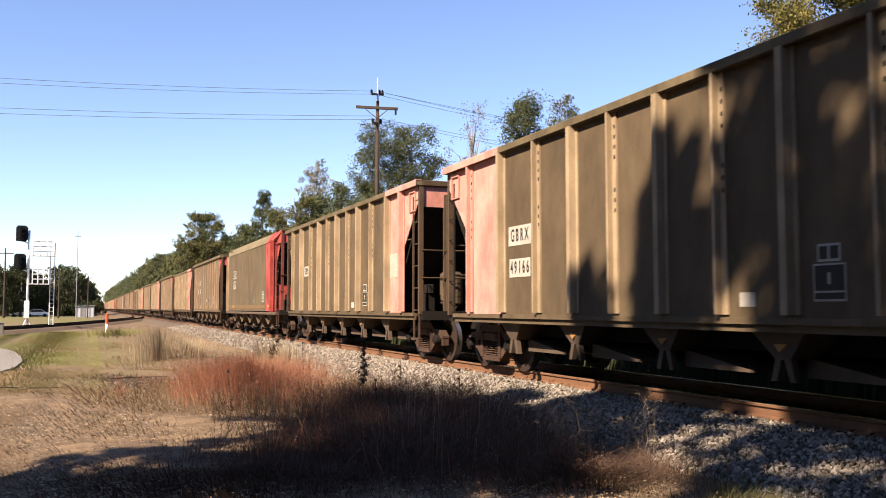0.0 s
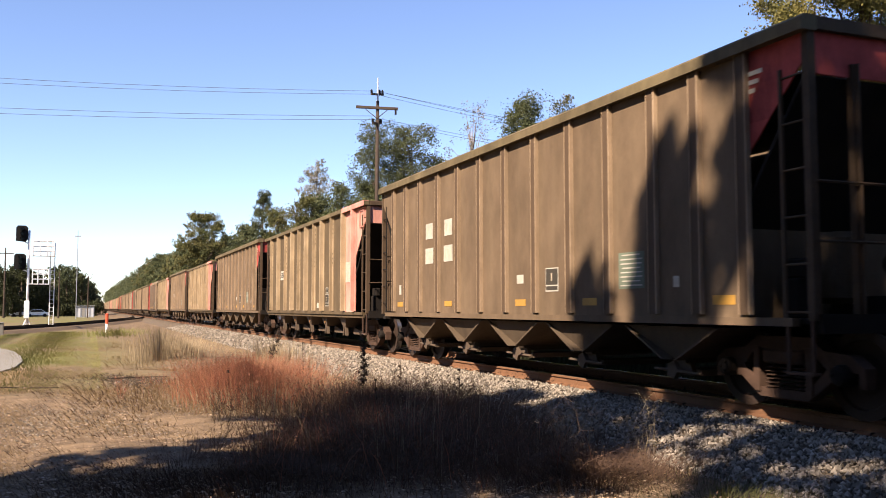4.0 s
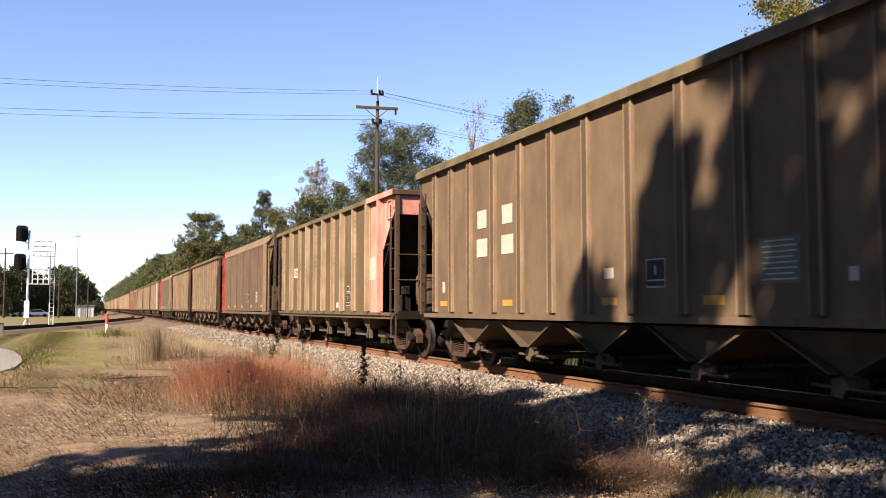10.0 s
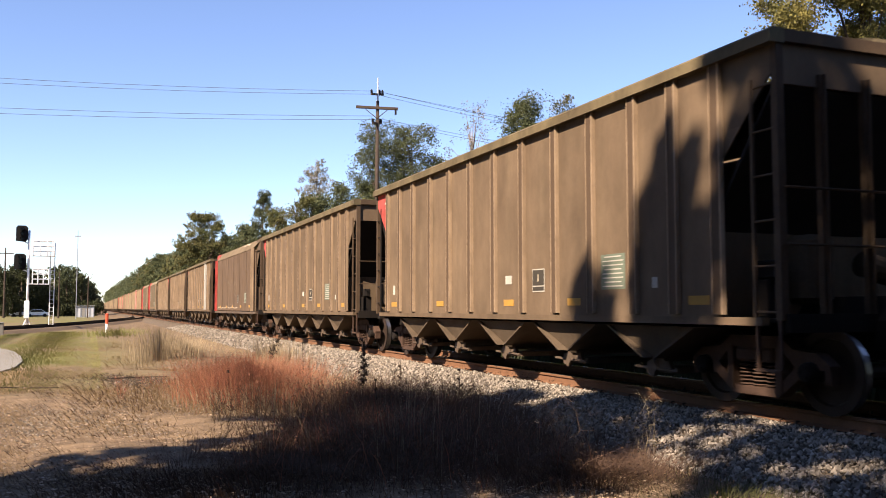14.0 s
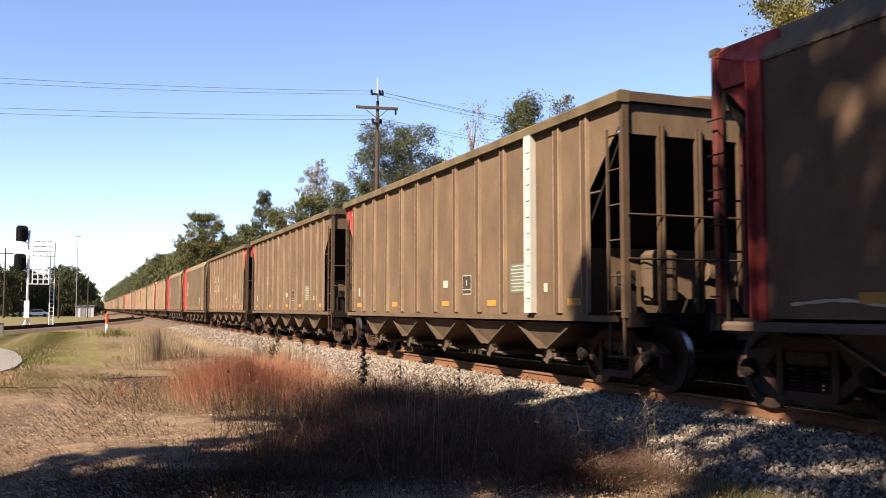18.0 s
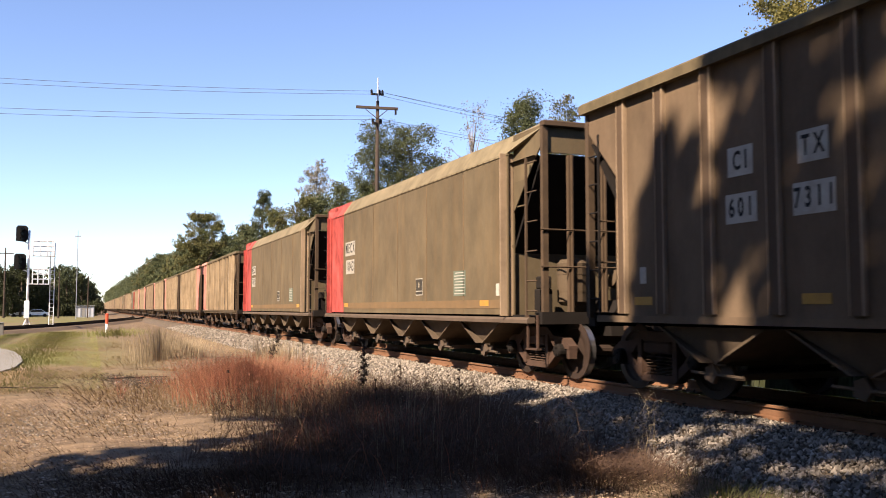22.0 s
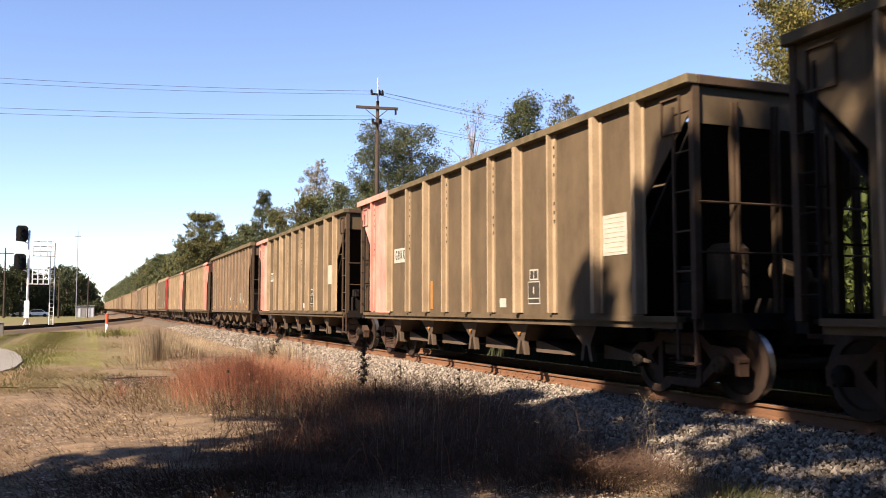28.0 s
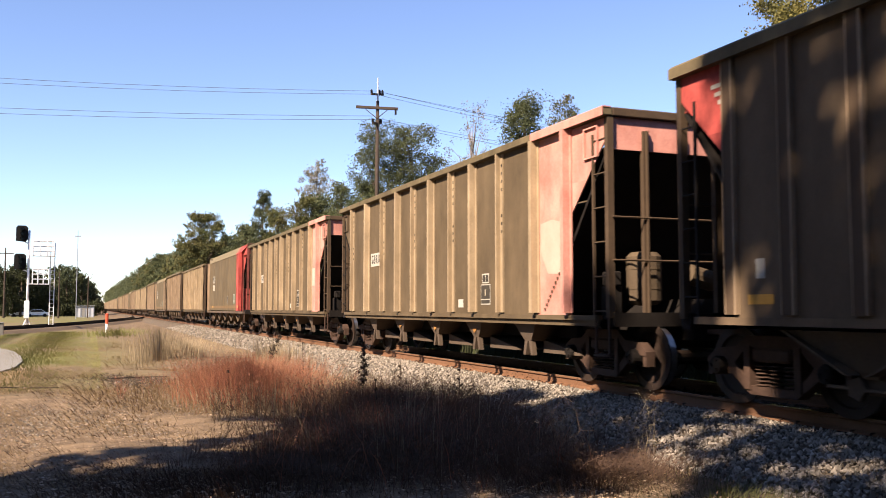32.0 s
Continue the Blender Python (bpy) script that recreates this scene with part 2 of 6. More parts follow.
def tube(bm, path, radii, sides=8, caps=True):
    """A round bar along a path of points, with a radius at each."""
    path = [Vector(p) for p in path]
    if isinstance(radii, (int, float)):
        radii = [radii] * len(path)
    rings = []
    for i, p in enumerate(path):
        d = (path[min(i + 1, len(path) - 1)] - path[max(i - 1, 0)]).normalized()
        u = d.cross(Vector((0.31, 0.87, 0.38))).normalized()
        w = d.cross(u)
        rings.append([bm.verts.new(p + (u * math.cos(2 * math.pi * k / sides) + w * math.sin(2 * math.pi * k / sides)) * radii[i]) for k in range(sides)])
    for r0, r1 in zip(rings, rings[1:]):
        for k in range(sides):
            bm.faces.new((r0[k], r0[(k + 1) % sides], r1[(k + 1) % sides], r1[k]))
    if caps:
        bm.faces.new(rings[0][::-1])
        bm.faces.new(rings[-1])


def lathe(bm, profile, axis_x=True, sides=24):
    """A turned form: profile of (along, radius) round the x axis or the z axis."""
    rings = []
    for a, r in profile:
        ring = []
        for k in range(sides):
            c, s = math.cos(2 * math.pi * k / sides) * r, math.sin(2 * math.pi * k / sides) * r
            ring.append(bm.verts.new((a, c, s) if axis_x else (c, s, a)))
        rings.append(ring)
    for r0, r1 in zip(rings, rings[1:]):
        for k in range(sides):
            bm.faces.new((r0[k], r0[(k + 1) % sides], r1[(k + 1) % sides], r1[k]))
    bm.faces.new(rings[0][::-1])
    bm.faces.new(rings[-1])


def finish(bm, name, mats, bevel=0.0, smooth=False):
    bmesh.ops.recalc_face_normals(bm, faces=bm.faces)
    if bevel:
        bmesh.ops.bevel(bm, geom=list(bm.edges), offset=bevel, segments=1, affect="EDGES", clamp_overlap=True)
    me = bpy.data.meshes.new(name)
    bm.to_mesh(me)
    bm.free()
    for m in mats if isinstance(mats, (list, tuple)) else [mats]:
        me.materials.append(m)
    if smooth:
        for p in me.polygons:
            p.use_smooth = True
    return me


def part(name, me, parent, label="", at=None):
    """Links a mesh as one part under a thing or a part."""
    ob = new(name, me)
    ob.parent = parent
    if at is not None:
        ob.matrix_basis = at
    return tagged(ob, label)


SHAPES = {}


def shape(key, make, mats, bevel=0.0, smooth=False):
    """A mesh that alike parts share."""
    key = (key, tuple(m.name for m in mats) if isinstance(mats, (list, tuple)) else mats.name)
    if key not in SHAPES:
        bm = bmesh.new()
        make(bm)
        SHAPES[key] = finish(bm, key[0], mats, bevel, smooth)
    return SHAPES[key]


def raw_mesh(name, verts, faces, mats):
    me = bpy.data.meshes.new(name)
    me.from_pydata(np.asarray(verts).tolist(), [], np.asarray(faces).tolist())
    for m in mats if isinstance(mats, (list, tuple)) else [mats]:
        me.materials.append(m)
    me.update()
    return me


# ---- hopper cars ----
# A car stands on its centre; -y is its leading end, -x the side towards the road. Heights are from the rail head.
FLOOR = 1.03
A_POSTS = [-6.1, -5.03, -3.68, -2.47, -1.37, -0.22, 0.93, 2.03, 3.23, 4.58, 6.0]
C_POSTS = [-6.25, -5.4, -4.5, -3.4, -2.3, -1.15, 0.0, 1.1, 2.2, 3.3, 4.4, 5.35, 6.25]
CHUTES = [-4.3, -2.08, 0.08, 2.42, 4.6]
POCKETS = [-4.62, -2.31, 0.0, 2.31, 4.62]


def text_mesh(words, size, mat):
    key = ("text", words, size, mat.name)
    if key not in SHAPES:
        cu = bpy.data.curves.new("lettering", "FONT")
        cu.body, cu.size, cu.align_x, cu.align_y, cu.extrude = words, size, "CENTER", "CENTER", 0.001
        cu.space_character, cu.offset = 1.55, 0.006
        ob = new("lettering", cu)
        bpy.context.view_layer.update()
        me = bpy.data.meshes.new_from_object(ob)
        bpy.data.objects.remove(ob)
        me.transform(Matrix.Diagonal((0.66, 1.0, 1.0, 1.0)))
        me.materials.clear()
        me.materials.append(mat)
        SHAPES[key] = me
    return SHAPES[key]


def on_side(y, z, x=-HALF_WIDTH - 0.006):
    """Pose of lettering on the side towards the road."""
    return Matrix(((0, 0, -1, x), (-1, 0, 0, y), (0, 1, 0, z), (0, 0, 0, 1)))


def plate(car, name, y, z, w, h, mat, label="", x=-HALF_WIDTH - 0.004, t=0.003):
    me = shape(f"{name}_{w}_{h}", lambda bm: box(bm, -t, 0, -w / 2, w / 2, -h / 2, h / 2), mat)
    return part(name, me, car, label, pose(x, y, z))


def wheel_profile():
    return [(-0.11, 0.10), (-0.10, 0.20), (-0.02, 0.22), (0.02, 0.36), (-0.06, 0.37), (-0.065, 0.445), (0.06, 0.457), (0.065, 0.485), (0.085, 0.485), (0.088, 0.38), (0.05, 0.36), (0.02, 0.22), (0.03, 0.10)]


def make_truck(parent, y, wheels, far=False):
    """A two-axle truck: cast side frames, springs, bolster, brake beam and two wheelsets that turn."""
    tr = part("truck", shape("bolster", lambda bm: (box(bm, -1.13, 1.13, -0.32, 0.32, 0.53, 0.70), box(bm, -0.35, 0.35, -0.3, 0.3, 0.70, 0.84)), M["truck"], 0.03), parent, "", pose(0, y, 0))

    def side(bm):
        prism(bm, [(-1.16, 0.54), (-0.97, 0.67), (-0.62, 0.70), (-0.42, 0.84), (0.42, 0.84), (0.62, 0.70), (0.97, 0.67), (1.16, 0.54), (1.16, 0.48), (0.62, 0.52), (0.44, 0.70), (-0.44, 0.70), (-0.62, 0.52), (-1.16, 0.48)], 0, -0.08, 0.08)
        prism(bm, [(-0.80, 0.53), (-0.72, 0.38), (-0.38, 0.14), (0.38, 0.14), (0.72, 0.38), (0.80, 0.53), (0.66, 0.53), (0.60, 0.45), (0.35, 0.24), (-0.35, 0.24), (-0.60, 0.45), (-0.66, 0.53)], 0, -0.08, 0.08)
        for sy in (-1, 1):
            box(bm, -0.10, 0.08, min(sy * 0.36, sy * 0.46), max(sy * 0.36, sy * 0.46), 0.20, 0.72)
            box(bm, -0.07, 0.07, min(sy * 1.07, sy * 1.16), max(sy * 1.07, sy * 1.16), 0.33, 0.50)
            box(bm, -0.07, 0.07, min(sy * 0.70, sy * 0.78), max(sy * 0.70, sy * 0.78), 0.36, 0.54)
        bmesh.ops.triangulate(bm, faces=[f for f in bm.faces if len(f.verts) > 4])

    def springs(bm):
        for cy in (-0.23, 0.0, 0.23):
            for k in range(6):
                z = 0.245 + k * 0.045
                lathe_z = [(z, 0.07), (z + 0.012, 0.095), (z + 0.024, 0.07)]
                n = 12
                rings = [[bm.verts.new((r * math.cos(6.283 * i / n), cy + r * math.sin(6.283 * i / n), zz)) for i in range(n)] for zz, r in lathe_z]
                for r0, r1 in zip(rings, rings[1:]):
                    for i in range(n):
                        bm.faces.new((r0[i], r0[(i + 1) % n], r1[(i + 1) % n], r1[i]))
                bm.faces.new(rings[0][::-1])
                bm.faces.new(rings[-1])

    def bearing(bm):
        lathe(bm, [(-0.16, 0.05), (-0.15, 0.10), (-0.12, 0.115), (0.0, 0.12), (0.06, 0.12)], True, 14)
        for k in range(3):
            a = 2.1 * k
            tube(bm, [(-0.175, 0.06 * math.cos(a), 0.06 * math.sin(a)), (-0.14, 0.06 * math.cos(a), 0.06 * math.sin(a))], 0.018, 6)

    def wheelset(bm):
        tube(bm, [(-1.0, 0, 0), (1.0, 0, 0)], 0.085, 10)
        for sgn in (-1, 1):
            k = bmesh.new()
            lathe(k, [(0.755 + a, r) for a, r in wheel_profile()], True, 28)
            for f in k.faces:
                if all(abs(math.hypot(v.co.y, v.co.z) - 0.45) < 0.012 for v in f.verts):
                    f.material_index = 1
            tmp = bpy.data.meshes.new("wheel")
            if sgn > 0:
                bmesh.ops.transform(k, matrix=Matrix.Diagonal((-1, 1, 1, 1)), verts=k.verts)
            k.to_mesh(tmp)
            k.free()
            bm.from_mesh(tmp)
            bpy.data.meshes.remove(tmp)

    for sx in (-1, 1):
        turn = pose(sx * 1.02, 0, 0) if sx < 0 else pose(sx * 1.02, 0, 0, 0, 0, 180)
        part("side_frame", shape("side_frame", side, M["truck"]), tr, "", turn)
        if far:
            break
        tagged(part("spring_nest", shape("spring_nest", springs, M["truck"]), tr, "", turn), kind="stuff")
        for wy in (-0.89, 0.89):
            part("roller_bearing", shape("roller_bearing", bearing, M["under"], smooth=False), tr, "", pose(sx * 1.05, wy, 0.457) @ (pose(0, 0, 0) if sx < 0 else pose(0, 0, 0, 0, 0, 180)))
    if not far:
        part("brake_beam", shape("brake_beam", lambda bm: (box(bm, -0.85, 0.85, -0.42, -0.34, 0.30, 0.40), box(bm, -0.85, 0.85, 0.34, 0.42, 0.30, 0.40)), M["under"]), tr)
    for key, wy in (("a", -0.89), ("b", 0.89)):
        w = part("wheelset", shape("wheelset", wheelset, [M["wheel"], M["tread"]]), tr, "", pose(0, wy, 0.457))
        wheels[key].append(w)
    return tr


def frame_and_running_gear(car, wheels, far=False, ends=("end_steel", "end_steel")):
    """Centre sill, end platforms, couplers, trucks, brake gear, ladders: common to all the cars."""
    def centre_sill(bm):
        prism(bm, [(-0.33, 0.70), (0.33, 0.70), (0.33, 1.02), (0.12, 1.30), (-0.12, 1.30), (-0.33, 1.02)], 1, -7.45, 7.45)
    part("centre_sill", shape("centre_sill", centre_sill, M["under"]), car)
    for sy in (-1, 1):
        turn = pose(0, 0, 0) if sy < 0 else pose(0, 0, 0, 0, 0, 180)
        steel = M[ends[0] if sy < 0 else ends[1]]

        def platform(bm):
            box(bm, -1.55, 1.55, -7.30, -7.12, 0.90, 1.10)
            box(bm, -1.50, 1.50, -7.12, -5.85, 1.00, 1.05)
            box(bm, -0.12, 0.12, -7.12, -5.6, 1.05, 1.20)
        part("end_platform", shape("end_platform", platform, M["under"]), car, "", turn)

        def coupler(bm):
            box(bm, -0.09, 0.09, -7.75, -7.3, 0.78, 0.93)
            prism(bm, [(-0.14, 0.72), (0.14, 0.72), (0.17, 0.98), (-0.12, 0.98)], 1, -8.06, -7.75)
        part("coupler", shape("coupler", coupler, M["truck"], 0.015), car, "", turn)
        make_truck(car, 6.22 * sy, wheels, far)
        if far:
            continue

        def ladder(bm):
            box(bm, -1.62, -1.585, -6.86, -6.82, 1.0, 3.72)
            for k in range(6):
                tube(bm, [(-1.60, -7.21, 1.12 + 0.5 * k), (-1.60, -6.83, 1.12 + 0.5 * k)], 0.014, 6)
        part("side_ladder", shape("side_ladder", ladder, steel), car, "", turn)

        def side_grab(bm):
            for k in range(6):
                tube(bm, [(1.60, -7.21, 1.3 + 0.42 * k), (1.60, -6.9, 1.3 + 0.42 * k)], 0.012, 5)
            box(bm, 1.585, 1.61, -6.92, -6.88, 1.0, 3.7)
        part("side_grab_iron", shape("side_grab_iron", side_grab, M["under"]), car, "", turn)

        def end_post(bm):
            box(bm, -0.05, 0.05, -7.24, -7.16, 1.05, 3.75)
            box(bm, -0.012, 0.012, -7.28, -7.24, 1.05, 3.75)
        for x in (-0.95, -0.30, 0.45, 1.05):
            part("end_post", shape("end_post", end_post, steel), car, "", turn @ pose(x, 0, 0))

        def grab(bm):
            for k in range(2):
                z = 1.85 + 0.62 * k
                tube(bm, [(-1.55, -7.27, z), (1.55, -7.27, z)], 0.016, 6)
        part("grab_rail", shape("grab_rail", grab, steel), car, "", turn)

        def step(bm):
            for y in (-7.2, -6.85):
                box(bm, -1.60, -1.57, y - 0.02, y + 0.02, 0.48, 1.05)
            box(bm, -1.62, -1.52, -7.22, -6.83, 0.47, 0.50)
        part("sill_step", shape("sill_step", step, M["truck"]), car, "", turn)
    if far:
        return

    def tank(bm):
        lathe(bm, [(1.20, 0.04), (1.215, 0.2), (1.28, 0.27), (1.95, 0.27), (2.02, 0.2), (2.035, 0.04)], False, 18)
        for z in (1.45, 1.75):
            lathe(bm, [(z, 0.275), (z + 0.03, 0.275)], False, 18)
    part("air_reservoir", shape("air_reservoir", tank, M["tank"], smooth=False), car, "", pose(-0.55, -6.55, 0))
    part("brake_cylinder", shape("brake_cylinder", lambda bm: (lathe(bm, [(-0.35, 0.06), (-0.33, 0.16), (0.15, 0.16), (0.17, 0.05), (0.45, 0.04)], True, 14)), M["tank"]), car, "", pose(0.55, -6.6, 1.62, 0, 14, 0))
    part("control_valve", shape("control_valve", lambda bm: (box(bm, -0.12, 0.12, -0.12, 0.12, 1.05, 1.5), box(bm, -0.07, 0.07, -0.18, 0.16, 1.5, 1.72)), M["under"], 0.02), car, "", pose(-1.1, -6.5, 0))

    def hand_brake(bm):
        lathe(bm, [(-0.02, 0.28), (0.02, 0.28)], True, 20)
    part("hand_brake", shape("hand_brake", hand_brake, M["under"]), car, "", pose(0.75, 7.34, 2.6, 0, 0, 90))


def slope_ends(car, top, paint_front, paint_rear, base, web=0, half=1.585, far=False):
    """Slope sheets, end top panels and the triangles of side sheet over the end platforms."""
    for sy, paint in ((-1, paint_front), (1, paint_rear)):
        turn = pose(0, 0, 0) if sy < 0 else pose(0, 0, 0, 0, 0, 180)
        mat = M[paint] if paint else base

        # slope sheet takes the near-black steel, its inner shade held in the colour
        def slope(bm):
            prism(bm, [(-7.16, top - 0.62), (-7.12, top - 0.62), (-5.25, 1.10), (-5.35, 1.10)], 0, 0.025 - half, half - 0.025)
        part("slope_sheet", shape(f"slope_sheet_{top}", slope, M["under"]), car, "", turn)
        part("end_panel", shape(f"end_panel_{top}", lambda bm: box(bm, 0.045 - half, half - 0.045, -7.20, -7.15, top - 0.60, top - 0.12), mat), car, "", turn)

        if web:
            part("bolster_web", shape("bolster_web", lambda bm: (box(bm, -1.5, 1.5, -6.06, -6.02, 1.05, 2.25), box(bm, -1.5, 1.5, -6.10, -6.0, 2.25, 2.29)), mat if paint == "red" and web == 2 else base), car, "", turn)
        for sx in (-1,) if far else (-1, 1):
            def corner(bm):
                prism(bm, [(-7.18, top - 0.14), (-7.18, top - 0.45), (-6.12 - 0.53, top - 0.98), (-6.12, top - 0.98), (-6.12, top - 0.14)], 0, -0.012, 0.012)
            part("corner_sheet", shape(f"corner_sheet_{top}", corner, mat), car, "", turn @ pose(sx * half, 0, 0))

            def corner_tip(bm):
                prism(bm, [(-6.12 - 0.53, top - 0.98), (-6.12, top - 1.52), (-6.12, top - 0.98)], 0, -0.012, 0.012)
            part("corner_sheet", shape(f"corner_tip_{top}", corner_tip, mat), car, "", turn @ pose(sx * half, 0, 0))

            def foot(bm):
                prism(bm, [(-6.12, FLOOR), (-6.12, top - 1.52), (-5.95, top - 1.52), (-5.95, FLOOR)], 0, -0.012, 0.012)
            part("corner_brace", shape(f"corner_brace_{top}", foot, mat if paint == "pink" else base), car, "", turn @ pose(sx * half, 0, 0))

            def corner_post(bm):
                box(bm, -0.05, 0.05, -7.25, -7.16, FLOOR, top - 0.1)
            part("corner_post", shape(f"corner_post_{top}", corner_post, M["dim_red"] if web == 2 and paint == "red" else M["end_steel"]), car, "", turn @ pose(sx * (half - 0.025), 0, 0))


def stencils(car, kind, spec):
    """Patches, lettering, tape and rust marks of one car."""
    x = -HALF_WIDTH - 0.004
    for word, y, z, w, h, size in spec.get("words", ()):
        plate(car, "stencil_patch", y, z, w, h, M["dull" if kind == "smooth" else "white"], "faded white stencil patch")
        part("lettering", text_mesh(word, size, M["black"]), car, "", on_side(y, z, x - 0.005))
    for y, z, w, h in spec.get("patches", ()):
        plate(car, "stencil_patch", y, z, w, h, M["white"], "faded white stencil patch")
    for y, z, w, h in spec.get("bars", ()):
        plate(car, "stencil_patch", y, z, w, h, M["white"], "faded white stencil patch")
        n = max(2, int(w / 0.16))
        for i in range(n):
            plate(car, "lettering_bar", y + w / 2 - (i + 0.5) * w / n, z, 0.035, round(h * 0.5, 2), M["graffiti"], "", x=x - 0.004)
    for y, z, w, h, mat in spec.get("panels", ()):
        plate(car, "consolidated_stencil", y, z, w, h, M[mat], "pale stencil panel with lines of print")
        for i in range(8):
            plate(car, "lettering_bar", y, z + h / 2 - (i + 0.65) * h / 8.4, round(w * (0.84 if i % 3 else 0.70), 2), 0.018, M["white" if mat == "teal" else "graffiti"], "", x=x - 0.004)
    for y, z in spec.get("wheel_marks", ()):
        plate(car, "inspection_mark", y, z, 0.42, 0.38, M["white"], "white framed black inspection mark")
        plate(car, "inspection_mark", y, z + 0.045, 0.385, 0.255, M["soot"], "", x=x - 0.004)
        plate(car, "inspection_mark", y, z + 0.04, 0.03, 0.12, M["graffiti"], "", x=x - 0.008)
        plate(car, "inspection_mark", y, z - 0.135, 0.385, 0.065, M["soot"], "", x=x - 0.004)
        if kind == "ribbed":
            plate(car, "inspection_mark", y, z + 0.30, 0.30, 0.18, M["white"], "white framed black inspection mark")
            for dy in (-0.07, 0.07):
                plate(car, "inspection_mark", y + dy, z + 0.30, 0.11, 0.13, M["soot"], "", x=x - 0.004)
    for y in spec.get("tape", ()):
        plate(car, "reflector", y, FLOOR + 0.23, 0.40, 0.11, M["amber"], "amber reflective tape")
    for i, stroke in enumerate(spec.get("strokes", ())):
        # one bent ribbon through the stroke's points
        pts = [Vector((0, *p)) for p in stroke]
        ends = [pts[0] * 2 - pts[1]] + pts + [pts[-1] * 2 - pts[-2]]
        line = []
        for p0, p1, p2, p3 in zip(ends, ends[1:], ends[2:], ends[3:]):
            for k in range(6):
                u = k / 6
                line.append(0.5 * (2 * p1 + (p2 - p0) * u + (2 * p0 - 5 * p1 + 4 * p2 - p3) * u * u + (3 * p1 - p0 - 3 * p2 + p3) * u ** 3))
        line.append(pts[-1])
        bm = bmesh.new()
        rail = []
        for k, p in enumerate(line):
            d = (line[min(k + 1, len(line) - 1)] - line[max(k - 1, 0)]).normalized()
            n = Vector((1, 0, 0)).cross(d) * (0.013 if i else 0.017) * (1 + 0.35 * math.sin(2.3 * k))
            rail.append([bm.verts.new((x, p.y + sy * n.y, p.z + sy * n.z)) for sy in (-1, 1)])
        for a, b in zip(rail, rail[1:]):
            bm.faces.new((a[0], a[1], b[1], b[0]))
        part("paint_stroke", finish(bm, "paint_stroke", M["chalk" if i else "graffiti"]), car, "pale chalky paint stroke")
    for y, h in spec.get("rust", ()):
        plate(car, "rust_stain", y, FLOOR + 0.12 + h / 2, 0.14, h, M["rust"], "orange rust stain")


